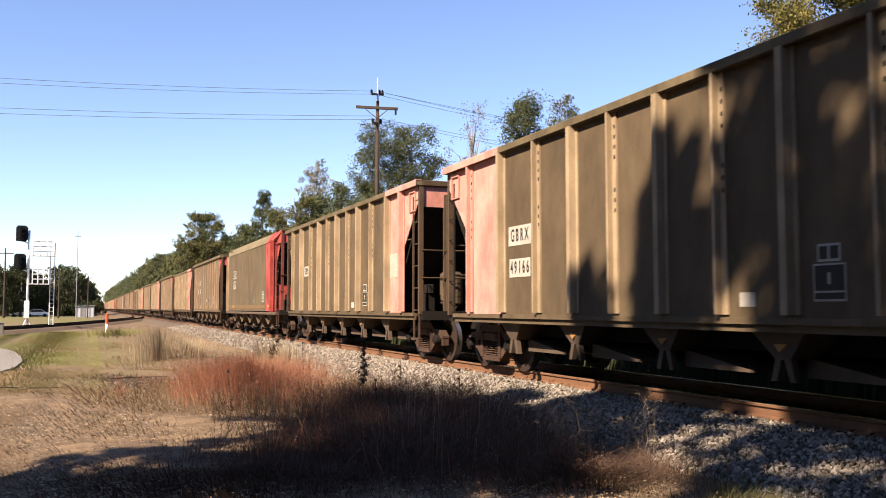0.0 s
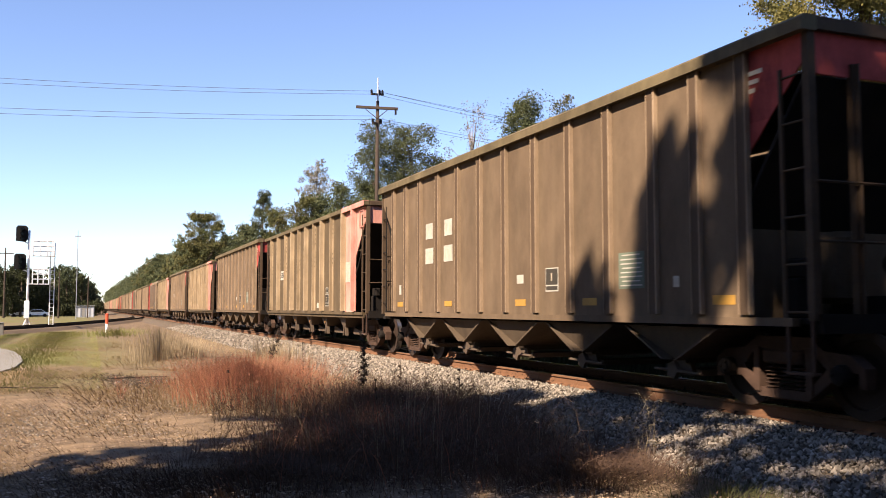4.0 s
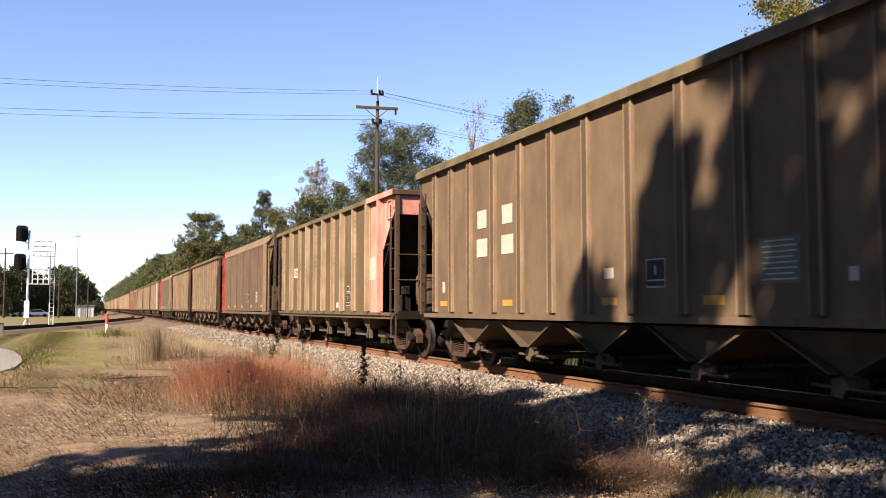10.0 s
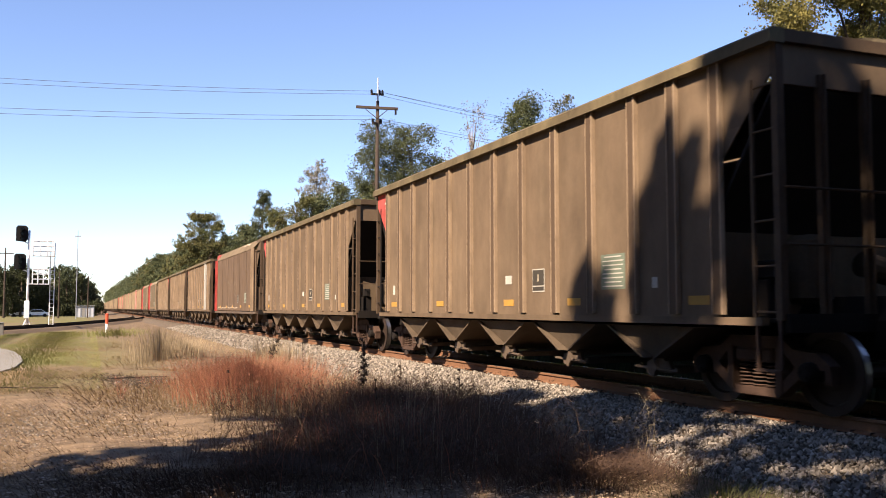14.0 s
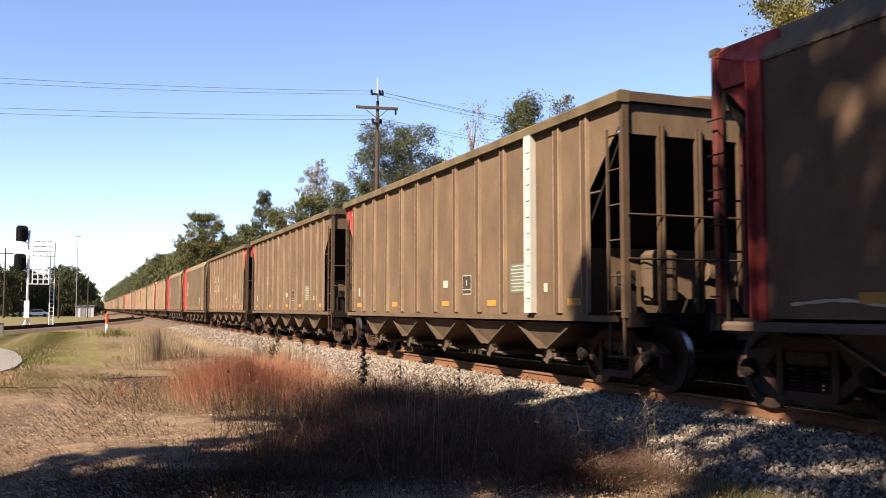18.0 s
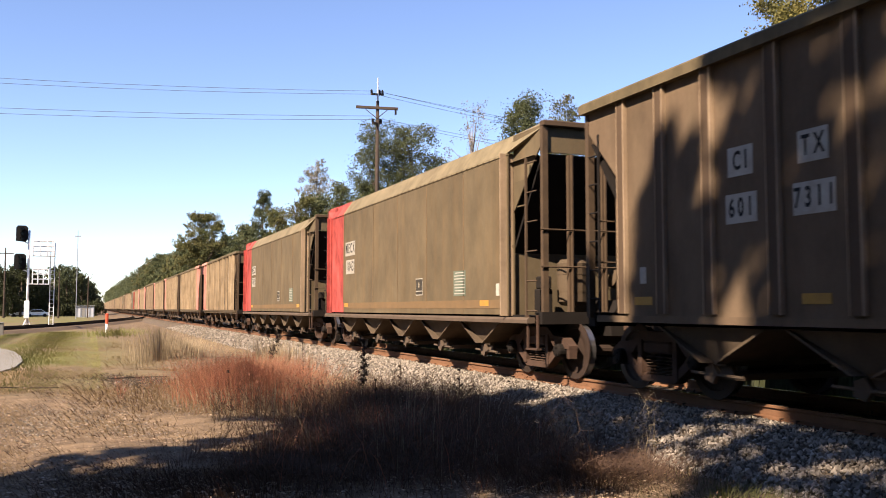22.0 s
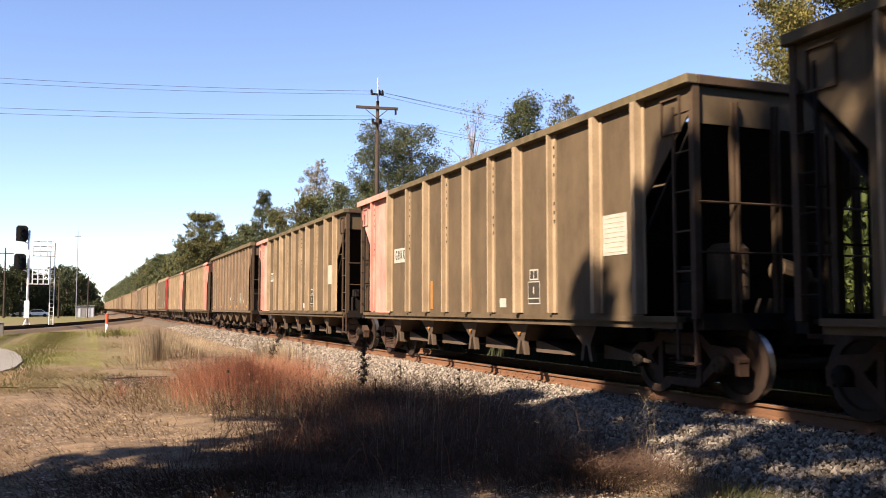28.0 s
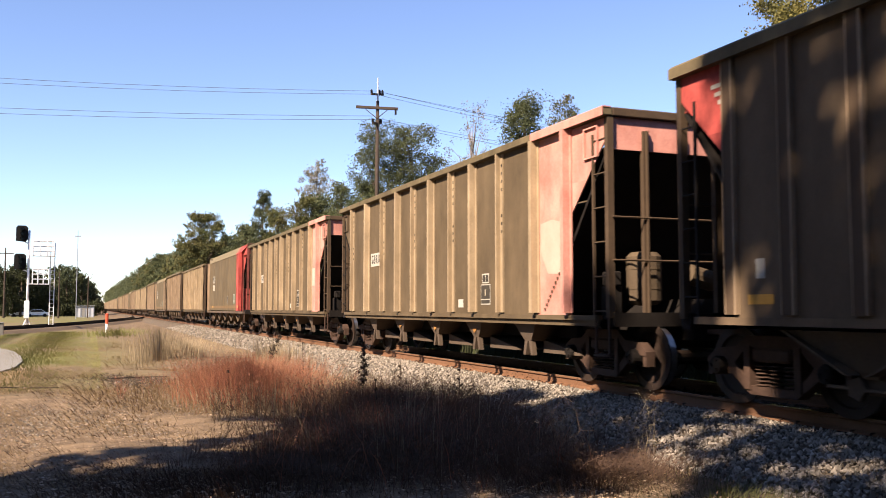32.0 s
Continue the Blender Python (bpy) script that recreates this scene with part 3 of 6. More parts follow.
def car_ribbed(name, wheels, spec):
    """Open hopper with stout posts, pierced posts between them and narrow chutes."""
    car = new(name)
    top, base = 4.06, M["olive"]
    front, rear = spec.get("front"), spec.get("rear")
    edges = [A_POSTS[0]] + A_POSTS[1:] + [HALF_BODY - 1.0]
    frame_and_running_gear(car, wheels, spec.get("far"))
    slope_ends(car, top, front, rear, base, far=spec.get("far"))
    for i, (y0, y1) in enumerate(zip(edges, edges[1:])):
        paint = front if i == 0 and front else rear if i >= len(edges) - 3 and rear else None
        mat = M[paint] if paint else base
        part("side_panel", shape(f"side_panel_{y1 - y0:.2f}", lambda bm: box(bm, -0.012, 0.012, 0, y1 - y0, FLOOR, top - 0.1), mat), car, "faded red painted side sheet" if paint else "", pose(-HALF_WIDTH + 0.012, y0, 0))
    part("side_sheet", shape("side_sheet_ribbed", lambda bm: box(bm, 1.576, 1.6, edges[0], edges[-1], FLOOR, top - 0.1), base), car)

    def stout_post(bm):
        prism(bm, [(0.0, -0.115), (0.0, 0.115), (-0.02, 0.115), (-0.025, 0.065), (-0.13, 0.05), (-0.13, -0.05), (-0.025, -0.065), (-0.02, -0.115)], 2, FLOOR + 0.06, top - 0.12)

    def pierced_post(bm):
        box(bm, -0.11, 0.0, 0.0, 0.05, FLOOR + 0.06, top - 0.12)
        box(bm, -0.03, 0.0, -0.10, 0.0, FLOOR + 0.06, top - 0.12)
        # raised dark squares stand for the shaded holes of the post
        first = len(bm.faces)
        for k in range(7):
            z = top - 0.36 - 0.145 * k - (0.32 if k > 3 else 0.0)
            box(bm, -0.034, -0.028, -0.082, -0.048, z, z + 0.052)
        bm.faces.ensure_lookup_table()
        for f in bm.faces[first:]:
            f.material_index = 1
    for k, y in enumerate(A_POSTS):
        stout = k in (0, 1, 3, 5, 7, 9)
        paint = M["pink"] if (k == 0 and front) or (k == 10 and rear) else M["post"]
        me = shape("stout_post", stout_post, paint) if stout else shape("pierced_post", pierced_post, [paint, M["inside"]])
        part("side_post", me, car, "", pose(-HALF_WIDTH, y, 0))
        if not spec.get("far"):
            part("side_post", me, car, "", pose(HALF_WIDTH, y, 0, 0, 0, 180))

    def side_sill(bm):
        prism(bm, [(-0.065, FLOOR - 0.045), (-0.02, FLOOR - 0.045), (-0.02, FLOOR - 0.13), (0.02, FLOOR - 0.13), (0.02, FLOOR - 0.045), (0.065, FLOOR - 0.045), (0.065, FLOOR + 0.03), (-0.065, FLOOR + 0.03)], 1, -6.9, 6.9)
    for sx in (-1, 1):
        part("side_sill", shape("side_sill_ribbed", side_sill, M["olive"]), car, "", pose(sx * 1.57, 0, 0))

    def chord(bm):
        for sx in (-1, 1):
            box(bm, sx * 1.62 - 0.09, sx * 1.62 + 0.09, -7.27, 7.27, top - 0.13, top)
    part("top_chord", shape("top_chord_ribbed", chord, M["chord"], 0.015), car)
    for sy in (-1, 1):
        part("end_chord", shape("end_chord_ribbed", lambda bm: box(bm, -1.53, 1.53, -0.07, 0.07, top - 0.13, top), M["end_steel"], 0.015), car, "", pose(0, sy * 7.2, 0))
    for paint, y0, y1 in ((front, -7.28, A_POSTS[1]), (rear, A_POSTS[9], 7.28)):
        if paint:
            part("painted_chord", shape(f"painted_chord_{y0}", lambda bm: prism(bm, [(-1.716, top - 0.134), (-1.716, top - 0.012), (-1.704, top + 0.004), (-1.56, top + 0.004), (-1.56, top - 0.01), (-1.70, top - 0.01), (-1.70, top - 0.134)], 1, y0, y1), M[paint]), car, "faded red painted rim")
    if spec.get("worn"):
        part("paint_patch", shape("paint_patch", lambda bm: prism(bm, [(-0.33, -0.42), (0.10, -0.40), (0.30, -0.10), (0.34, 0.42), (-0.05, 0.46), (-0.34, 0.40)], 0, -0.004, 0.0), M["pale_pink"]), car, "paler patch of repainted sheet", pose(-HALF_WIDTH - 0.001, -5.52, 2.12))
        for k in range(10):
            part("rivet", shape("rivet", lambda bm: box(bm, -0.018, 0.0, -0.02, 0.02, -0.02, 0.02), M["end_steel"]), car, "", pose(-HALF_WIDTH, -5.86 + 0.06 * k, 1.78 - 0.07 * k))

    def chute(bm):
        # a narrow funnel with two splayed legs under it
        ring = []
        for hy, z, hx in ((0.11, 0.60, 1.40), (0.45, FLOOR - 0.08, 1.48)):
            ring.append([bm.verts.new(c) for c in ((-hx, -hy, z), (hx, -hy, z), (hx, hy, z), (-hx, hy, z))])
        bm.faces.new(ring[0][::-1])
        bm.faces.new(ring[1])
        for k in range(4):
            bm.faces.new((ring[0][k], ring[0][(k + 1) % 4], ring[1][(k + 1) % 4], ring[1][k]))
        for sx in (-1, 1):
            for sy in (-1, 1):
                prism(bm, [(sy * 0.01, 0.64), (sy * 0.11, 0.64), (sy * 0.18, 0.36), (sy * 0.10, 0.36)], 0, sx * 1.36 - 0.04, sx * 1.36 + 0.04)
    for y in CHUTES:
        part("discharge_chute", shape("discharge_chute", chute, M["chute"]), car, "", pose(0, y, 0))

    def hood(bm):
        prism(bm, [(-0.10, 0.62), (-0.10, 0.40), (-1.35, 0.40), (-1.35, 0.43)], 0, -1.15, 1.15)
    for y in () if spec.get("far") else CHUTES:
        part("floor_hood", shape("floor_hood", hood, M["chute"]), car, "", pose(0, y, 0))
    for y in () if spec.get("far") else CHUTES[1:4]:
        part("rust_stain", shape("rust_spot", lambda bm: prism(bm, [(-0.11, 0.07), (0.0, -0.02), (0.09, 0.06), (0.06, 0.10), (-0.07, 0.10)], 0, -0.004, 0.0), M["rust"]), car, "orange rust stain", pose(-1.445, y, 0.70, 0, 8, 0))
    for sy in () if spec.get("far") else (-1, 1):
        # a framed placard holder in the upper corner of each end of the side
        def holder(bm):
            for y0, y1, z0, z1 in ((-0.2, 0.2, 0.21, 0.235), (-0.2, 0.2, -0.235, -0.21), (-0.2, -0.175, -0.21, 0.21), (0.175, 0.2, -0.21, 0.21)):
                box(bm, -0.03, 0.0, y0, y1, z0, z1)
        part("placard_holder", shape("placard_holder", holder, M["pink" if (front if sy < 0 else rear) else "end_steel"]), car, "", pose(-HALF_WIDTH - 0.002, sy * 6.8, top - 0.45))
    # added near-black block that stands for the shade under the floor
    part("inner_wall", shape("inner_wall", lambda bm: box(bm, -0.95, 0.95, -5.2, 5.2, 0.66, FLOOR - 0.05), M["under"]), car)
    load(car, top)
    stencils(car, "ribbed", spec)
    return car


def load(car, top):
    def heap(bm):
        nx, ny = 6, 24
        grid = [[bm.verts.new((-1.55 + 3.1 * i / nx, -7.0 + 14.0 * j / ny, top - 0.55 + 0.12 * math.sin(j * 1.3) * math.sin(math.pi * i / nx))) for i in range(nx + 1)] for j in range(ny + 1)]
        for j in range(ny):
            for i in range(nx):
                bm.faces.new((grid[j][i], grid[j][i + 1], grid[j + 1][i + 1], grid[j + 1][i]))
    part("coal_load", shape(f"coal_load_{top}", heap, M["coal"]), car, "dark coal filling the hopper")


def pocket(bm):
    """A V-shaped hopper pocket: a pointed outer plate with raised edges, and a gate at its foot."""
    ring = []
    for hy, z, hx in ((0.10, 0.46, 1.30), (0.12, 0.52, 1.34), (0.98, FLOOR - 0.1, 1.48)):
        ring.append([bm.verts.new(c) for c in ((-hx, -hy, z), (hx, -hy, z), (hx, hy, z), (-hx, hy, z))])
    bm.faces.new(ring[0][::-1])
    bm.faces.new(ring[-1])
    for a, b in zip(ring, ring[1:]):
        for k in range(4):
            bm.faces.new((a[k], a[(k + 1) % 4], b[(k + 1) % 4], b[k]))
    for sy in (-1, 1):
        prism(bm, [(sy * 0.10, 0.50), (sy * 0.15, 0.50), (sy * 1.02, FLOOR - 0.1), (sy * 0.95, FLOOR - 0.1)], 0, -1.51, -1.33)


def gate(bm):
    """The gate under a pocket, with its toothed wheel and lever on the side towards the road."""
    box(bm, -1.20, 1.20, -0.26, 0.26, 0.30, 0.38)
    prism(bm, [(-0.20, 0.30), (0.20, 0.30), (0.12, 0.48), (-0.12, 0.48)], 0, -1.26, -1.20)
    n = 10
    prism(bm, [(0.16 + (0.13 if k % 2 else 0.10) * math.cos(6.283 * k / n), 0.36 + (0.13 if k % 2 else 0.10) * math.sin(6.283 * k / n)) for k in range(n)], 0, -1.34, -1.28)
    tube(bm, [(-1.32, -0.42, 0.34), (-1.32, 0.55, 0.36)], 0.022, 6)


def car_fine(name, wheels, spec):
    """Open hopper with many slim posts and broad V pockets."""
    car = new(name)
    top, base = 4.215, M["tan"]
    front, rear = spec.get("front"), spec.get("rear")
    edges = C_POSTS
    frame_and_running_gear(car, wheels, spec.get("far"))
    slope_ends(car, top, front, rear, base, 1, far=spec.get("far"))
    for i, (y0, y1) in enumerate(zip(edges, edges[1:])):
        part("side_panel", shape(f"fine_panel_{y1 - y0:.2f}", lambda bm: box(bm, -0.012, 0.012, 0, y1 - y0, FLOOR, top - 0.1), base), car, "", pose(-HALF_WIDTH + 0.012, y0, 0))
    part("side_sheet", shape("side_sheet_fine", lambda bm: box(bm, 1.576, 1.6, edges[0], edges[-1], FLOOR, top - 0.1), base), car)

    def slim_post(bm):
        # a broad dark web between two thin bright flanges
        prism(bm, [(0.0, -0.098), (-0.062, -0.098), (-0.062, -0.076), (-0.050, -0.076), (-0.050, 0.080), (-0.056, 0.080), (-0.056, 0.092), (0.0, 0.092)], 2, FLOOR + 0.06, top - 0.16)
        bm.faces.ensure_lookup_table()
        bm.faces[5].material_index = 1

    def wide_post(bm):
        box(bm, -0.11, 0.0, -0.12, 0.12, FLOOR + 0.06, top - 0.16)
        for k in range(10):
            box(bm, -0.125, -0.11, -0.1, 0.02, FLOOR + 0.3 + 0.27 * k, FLOOR + 0.34 + 0.27 * k)
    for k, y in enumerate(C_POSTS):
        if k == spec.get("white_post", -1):
            part("side_post", shape("wide_post", wide_post, M["white_post"]), car, "white painted side post", pose(-HALF_WIDTH, y, 0))
        else:
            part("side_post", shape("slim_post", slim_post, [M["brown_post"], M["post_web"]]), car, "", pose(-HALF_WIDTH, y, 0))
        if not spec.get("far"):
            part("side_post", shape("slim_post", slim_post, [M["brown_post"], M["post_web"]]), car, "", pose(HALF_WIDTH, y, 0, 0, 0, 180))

    def side_sill(bm):
        box(bm, -0.055, 0.055, -6.95, 6.95, FLOOR - 0.06, FLOOR + 0.03)
    for sx in (-1, 1):
        part("side_sill", shape("side_sill_fine", side_sill, base), car, "", pose(sx * 1.57, 0, 0))

    def chord(bm):
        for sx in (-1, 1):
            prism(bm, [(sx * 1.50, top - 0.17), (sx * 1.71, top - 0.17), (sx * 1.71, top - 0.04), (sx * 1.66, top), (sx * 1.50, top)], 1, -7.27, 7.27)
        for sy in (-1, 1):
            lathe_at(bm, (0, sy * 7.12, top), 0.3)
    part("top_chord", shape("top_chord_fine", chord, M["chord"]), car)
    for sy in (-1, 1):
        part("end_chord", shape("end_chord_fine", lambda bm: box(bm, -1.50, 1.50, -0.07, 0.07, top - 0.15, top - 0.01), M["end_steel"]), car, "", pose(0, sy * 7.2, 0))
    for y in POCKETS:
        part("hopper_pocket", shape("hopper_pocket", pocket, M["pocket"]), car, "", pose(0, y, 0))
        if not spec.get("far"):
            part("hopper_gate", shape("hopper_gate", gate, M["chute"]), car, "", pose(0, y, 0))
    for sy, paint in ((-1, front), (1, rear)):
        if paint:
            for k in range(3):
                plate(car, "lettering_bar", sy * (6.42 - 0.02 * k), top - 0.42 - 0.1 * k, 0.30 - 0.08 * k, 0.05, M["white"])
    load(car, top)
    stencils(car, "fine", spec)
    return car


def lathe_at(bm, where, r):
    n = 10
    ring = [bm.verts.new((where[0] + r * 1.4 * math.cos(2 * math.pi * k / n), where[1] + r * 0.5 * math.sin(2 * math.pi * k / n), where[2] - 0.06)) for k in range(n)]
    hi = [bm.verts.new((where[0] + r * 1.1 * math.cos(2 * math.pi * k / n), where[1] + r * 0.35 * math.sin(2 * math.pi * k / n), where[2] + 0.05)) for k in range(n)]
    bm.faces.new(hi)
    for k in range(n):
        bm.faces.new((ring[k], ring[(k + 1) % n], hi[(k + 1) % n], hi[k]))


def car_smooth(name, wheels, spec):
    """Smooth-sided hopper whose upper sides lean inward."""
    car = new(name)
    top, base = 4.30, M[spec.get("base", "grey")]
    knee = top - 0.38
    # the sloped top plates take a lighter tone than the sides
    plates = M["brown_top" if spec.get("base") == "brown" else "roof"]
    front, rear = spec.get("front"), spec.get("rear")
    frame_and_running_gear(car, wheels, spec.get("far"), tuple("dim_red" if p == "red" else "end_steel" for p in (front, rear)))
    slope_ends(car, top + 0.08, front, rear, base, 2, 1.47, spec.get("far"))
    cuts = [-6.12, -4.1, -2.0, 0.0, 2.0, 4.1, 6.3]
    if front:
        cuts = [-6.12, -4.5, -2.0, 0.0, 2.0, 4.1, 6.3]
    if rear and spec.get("deep"):
        cuts = [-6.12, -4.1, -2.0, 0.0, 2.0, 4.9, 6.3]
    for i, (y0, y1) in enumerate(zip(cuts, cuts[1:])):
        paint = front if i == 0 and front else rear if i == len(cuts) - 2 and rear and spec.get("deep") else None
        mat = M[paint] if paint else base
        part("side_panel", shape(f"smooth_panel_{y1 - y0:.2f}", lambda bm: box(bm, -0.012, 0.012, 0.006, y1 - y0 - 0.006, FLOOR + 0.02, knee), mat), car, "red painted side panel" if paint else "", pose(-HALF_WIDTH + 0.012, y0, 0))

        def brow(bm):
            prism(bm, [(-1.615, knee - 0.03), (-1.61, knee + 0.01), (-1.36, top), (-1.32, top), (-1.58, knee - 0.03)], 1, 0.0, y1 - y0)
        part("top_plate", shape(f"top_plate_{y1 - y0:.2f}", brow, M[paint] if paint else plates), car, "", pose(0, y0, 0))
    part("side_sheet", shape("side_sheet_smooth", lambda bm: (box(bm, 1.576, 1.6, cuts[0], cuts[-1], FLOOR, knee), prism(bm, [(1.58, knee), (1.60, knee), (1.38, top), (1.35, top)], 1, -6.0, 6.3)), base), car)
    for sy, paint in ((-1, front), (1, rear)):
        turn = pose(0, 0, 0) if sy < 0 else pose(0, 0, 0, 0, 0, 180)
        mat = M[paint] if paint else plates
        inner = -6.0 if sy < 0 else -6.3

        # the sloped plate runs out to a point at the corner post
        for sx in (-1, 1):
            def hood(bm):
                ring = [[bm.verts.new((sx * x, y, z)) for x, z in pts] for y, pts in (
                    (inner, ((1.62, knee - 0.02), (1.365, top + 0.003), (1.33, top - 0.03), (1.585, knee - 0.04))),
                    (-7.24, ((1.48, top - 0.09), (1.42, top + 0.003), (1.36, top - 0.03), (1.42, top - 0.11))))]
                for k in range(4):
                    bm.faces.new((ring[0][k], ring[0][(k + 1) % 4], ring[1][(k + 1) % 4], ring[1][k]))
                bm.faces.new(ring[0][::-1])
                bm.faces.new(ring[1])
            part("end_hood", shape(f"end_hood_{inner}_{sx}", hood, mat), car, "", turn)
        part("end_top_rail", shape("end_top_rail", lambda bm: box(bm, -1.50, 1.50, -7.30, -7.14, top - 0.09, top + 0.01), M["end_steel"], 0.015), car, "", turn)

        for sx in (-1, 1):
            part("end_jamb", shape("end_jamb", lambda bm: (box(bm, -0.04, 0.04, -0.06, 0.06, FLOOR, knee), box(bm, -0.13, 0.13, -0.085, -0.06, FLOOR, knee)), M[paint] if paint else M["brown_post"]), car, "", turn @ pose(sx * 1.60, inner, 0))

    def side_sill(bm):
        prism(bm, [(-0.09, FLOOR - 0.12), (0.06, FLOOR - 0.12), (0.06, FLOOR - 0.02), (-0.05, FLOOR - 0.02), (-0.09, FLOOR - 0.06)], 1, -6.95, 6.95)
    for sx in (-1, 1):
        part("side_sill", shape("side_sill_smooth", side_sill, M["chute"]), car, "", pose(sx * 1.56, 0, 0))
    for y in POCKETS:
        part("hopper_pocket", shape("hopper_pocket", pocket, M["pocket"]), car, "", pose(0, y, 0))
        if not spec.get("far"):
            part("hopper_gate", shape("hopper_gate", gate, M["chute"]), car, "", pose(0, y, 0))
    def rivets(bm):
        for k in range(46):
            box(bm, -1.626, -1.60, -5.9 + 0.265 * k - 0.014, -5.9 + 0.265 * k + 0.014, knee - 0.045, knee - 0.017)
    if not spec.get("far"):
        tagged(part("rivet_row", shape("rivet_row", rivets, M["end_steel"]), car), kind="stuff")
    for y in cuts[1:-1]:
        plate(car, "weld_seam", y, (FLOOR + knee) / 2 + 0.1, *((0.11, round(knee - FLOOR - 0.25, 2), M["brown_seam"]) if spec.get("base") == "brown" else (0.045, round(knee - FLOOR - 0.4, 2), M["seam"])))
    for y, w, u0, u1 in ((-2.5, 0.5, 0.72, 0.90), (-3.1, 0.7, 0.80, 0.99), (-3.8, 0.5, 0.62, 0.86), (-1.5, 0.3, 0.86, 0.99)) if spec.get("peel") else ():
        bm = bmesh.new()
        n = 14
        rim = [(y + 0.5 * w * math.cos(6.283 * k / n) * (1 + 0.25 * math.sin(5 * k + 9 * y)), (u0 + u1) / 2 + (u1 - u0) / 2 * math.sin(6.283 * k / n) * (1 + 0.3 * math.sin(3 * k + y))) for k in range(n)]
        bm.faces.new([bm.verts.new((-1.61 + 0.25 * u - 0.004, yy, knee + 0.01 + 0.37 * u + 0.003)) for yy, u in rim])
        part("peeled_patch", finish(bm, "peeled_patch", M["peel"]), car, "pale peeled patch on the top plate")
    band = (0.75, 10.4) if front else (-0.72, 10.6) if rear and spec.get("deep") else (-0.1, 12.0)
    if spec.get("base") != "brown":
        plate(car, "dust_band", band[0], FLOOR + 0.21, band[1], 0.16, M["band"], "orange-brown dust along the lower edge", x=-HALF_WIDTH - 0.001)
    load(car, top)
    stencils(car, "smooth", spec)
    return car


# ---- ground ----
def ground_material():
    m = material("dry_autumn_ground", (0.200, 0.139, 0.086), (0.103, 0.072, 0.046), rough=0.95, scale=2.2, fine=46, amount=0.20, bump=0.7, stain=0.30)
    nt = m.node_tree
    b = nt.nodes["Principled BSDF"]
    old = b.inputs["Base Color"].links[0].from_socket
    tc = nt.nodes.new("ShaderNodeTexCoord")
    sep = nt.nodes.new("ShaderNodeSeparateXYZ")
    nt.links.new(tc.outputs["Object"], sep.inputs[0])
    nz = nt.nodes.new("ShaderNodeTexNoise")
    nz.inputs["Scale"].default_value, nz.inputs["Detail"].default_value = 0.22, 6
    nt.links.new(tc.outputs["Object"], nz.inputs["Vector"])
    far = nt.nodes.new("ShaderNodeMapRange")
    far.inputs[1].default_value, far.inputs[2].default_value = 17.0, 25.0
    near = nt.nodes.new("ShaderNodeMapRange")
    near.inputs[1].default_value, near.inputs[2].default_value = 78.0, 58.0
    nt.links.new(sep.outputs[1], near.inputs[0])
    both = nt.nodes.new("ShaderNodeMath")
    both.operation = "MULTIPLY"
    beyond = nt.nodes.new("ShaderNodeMapRange")
    beyond.inputs[1].default_value, beyond.inputs[2].default_value = 88.0, 108.0
    nt.links.new(sep.outputs[1], beyond.inputs[0])
    most = nt.nodes.new("ShaderNodeMath")
    most.operation = "MAXIMUM"
    nt.links.new(near.outputs[0], most.inputs[0])
    nt.links.new(beyond.outputs[0], most.inputs[1])
    nt.links.new(far.outputs[0], both.inputs[0])
    nt.links.new(most.outputs[0], both.inputs[1])
    left = nt.nodes.new("ShaderNodeMapRange")
    left.inputs[1].default_value, left.inputs[2].default_value = 2.4, -0.8
    nt.links.new(sep.outputs[0], left.inputs[0])
    third = nt.nodes.new("ShaderNodeMath")
    third.operation = "MULTIPLY"
    nt.links.new(both.outputs[0], third.inputs[0])
    nt.links.new(left.outputs[0], third.inputs[1])
    nt.links.new(sep.outputs[1], far.inputs[0])
    mul = nt.nodes.new("ShaderNodeMath")
    mul.operation = "MULTIPLY"
    patch = nt.nodes.new("ShaderNodeMapRange")
    patch.inputs[1].default_value, patch.inputs[2].default_value = 0.32, 0.54
    nt.links.new(nz.outputs[0], patch.inputs[0])
    nt.links.new(third.outputs[0], mul.inputs[0])
    nt.links.new(patch.outputs[0], mul.inputs[1])
    mix = nt.nodes.new("ShaderNodeMix")
    mix.data_type = "RGBA"
    nt.links.new(mul.outputs[0], mix.inputs["Factor"])
    nt.links.new(old, mix.inputs["A"])
    mix.inputs["B"].default_value = (0.120, 0.114, 0.040, 1)
    nt.links.new(mix.outputs["Result"], b.inputs["Base Color"])
    return m


def swell(x, y):
    """Gentle rise and fall of the open ground."""
    d = abs(x - TRACK_X)
    k = 0.0 if x < -1.4 and y > 18.0 else min(1.0, max(0.0, (d - 2.6) / 3.0)) * math.exp(-(x * x + y * y) / 4000.0)
    return k * 0.05 * (math.sin(x * 0.9 + 0.4) * math.cos(y * 0.55) + 0.6 * math.sin(x * 2.1 + y * 1.3))


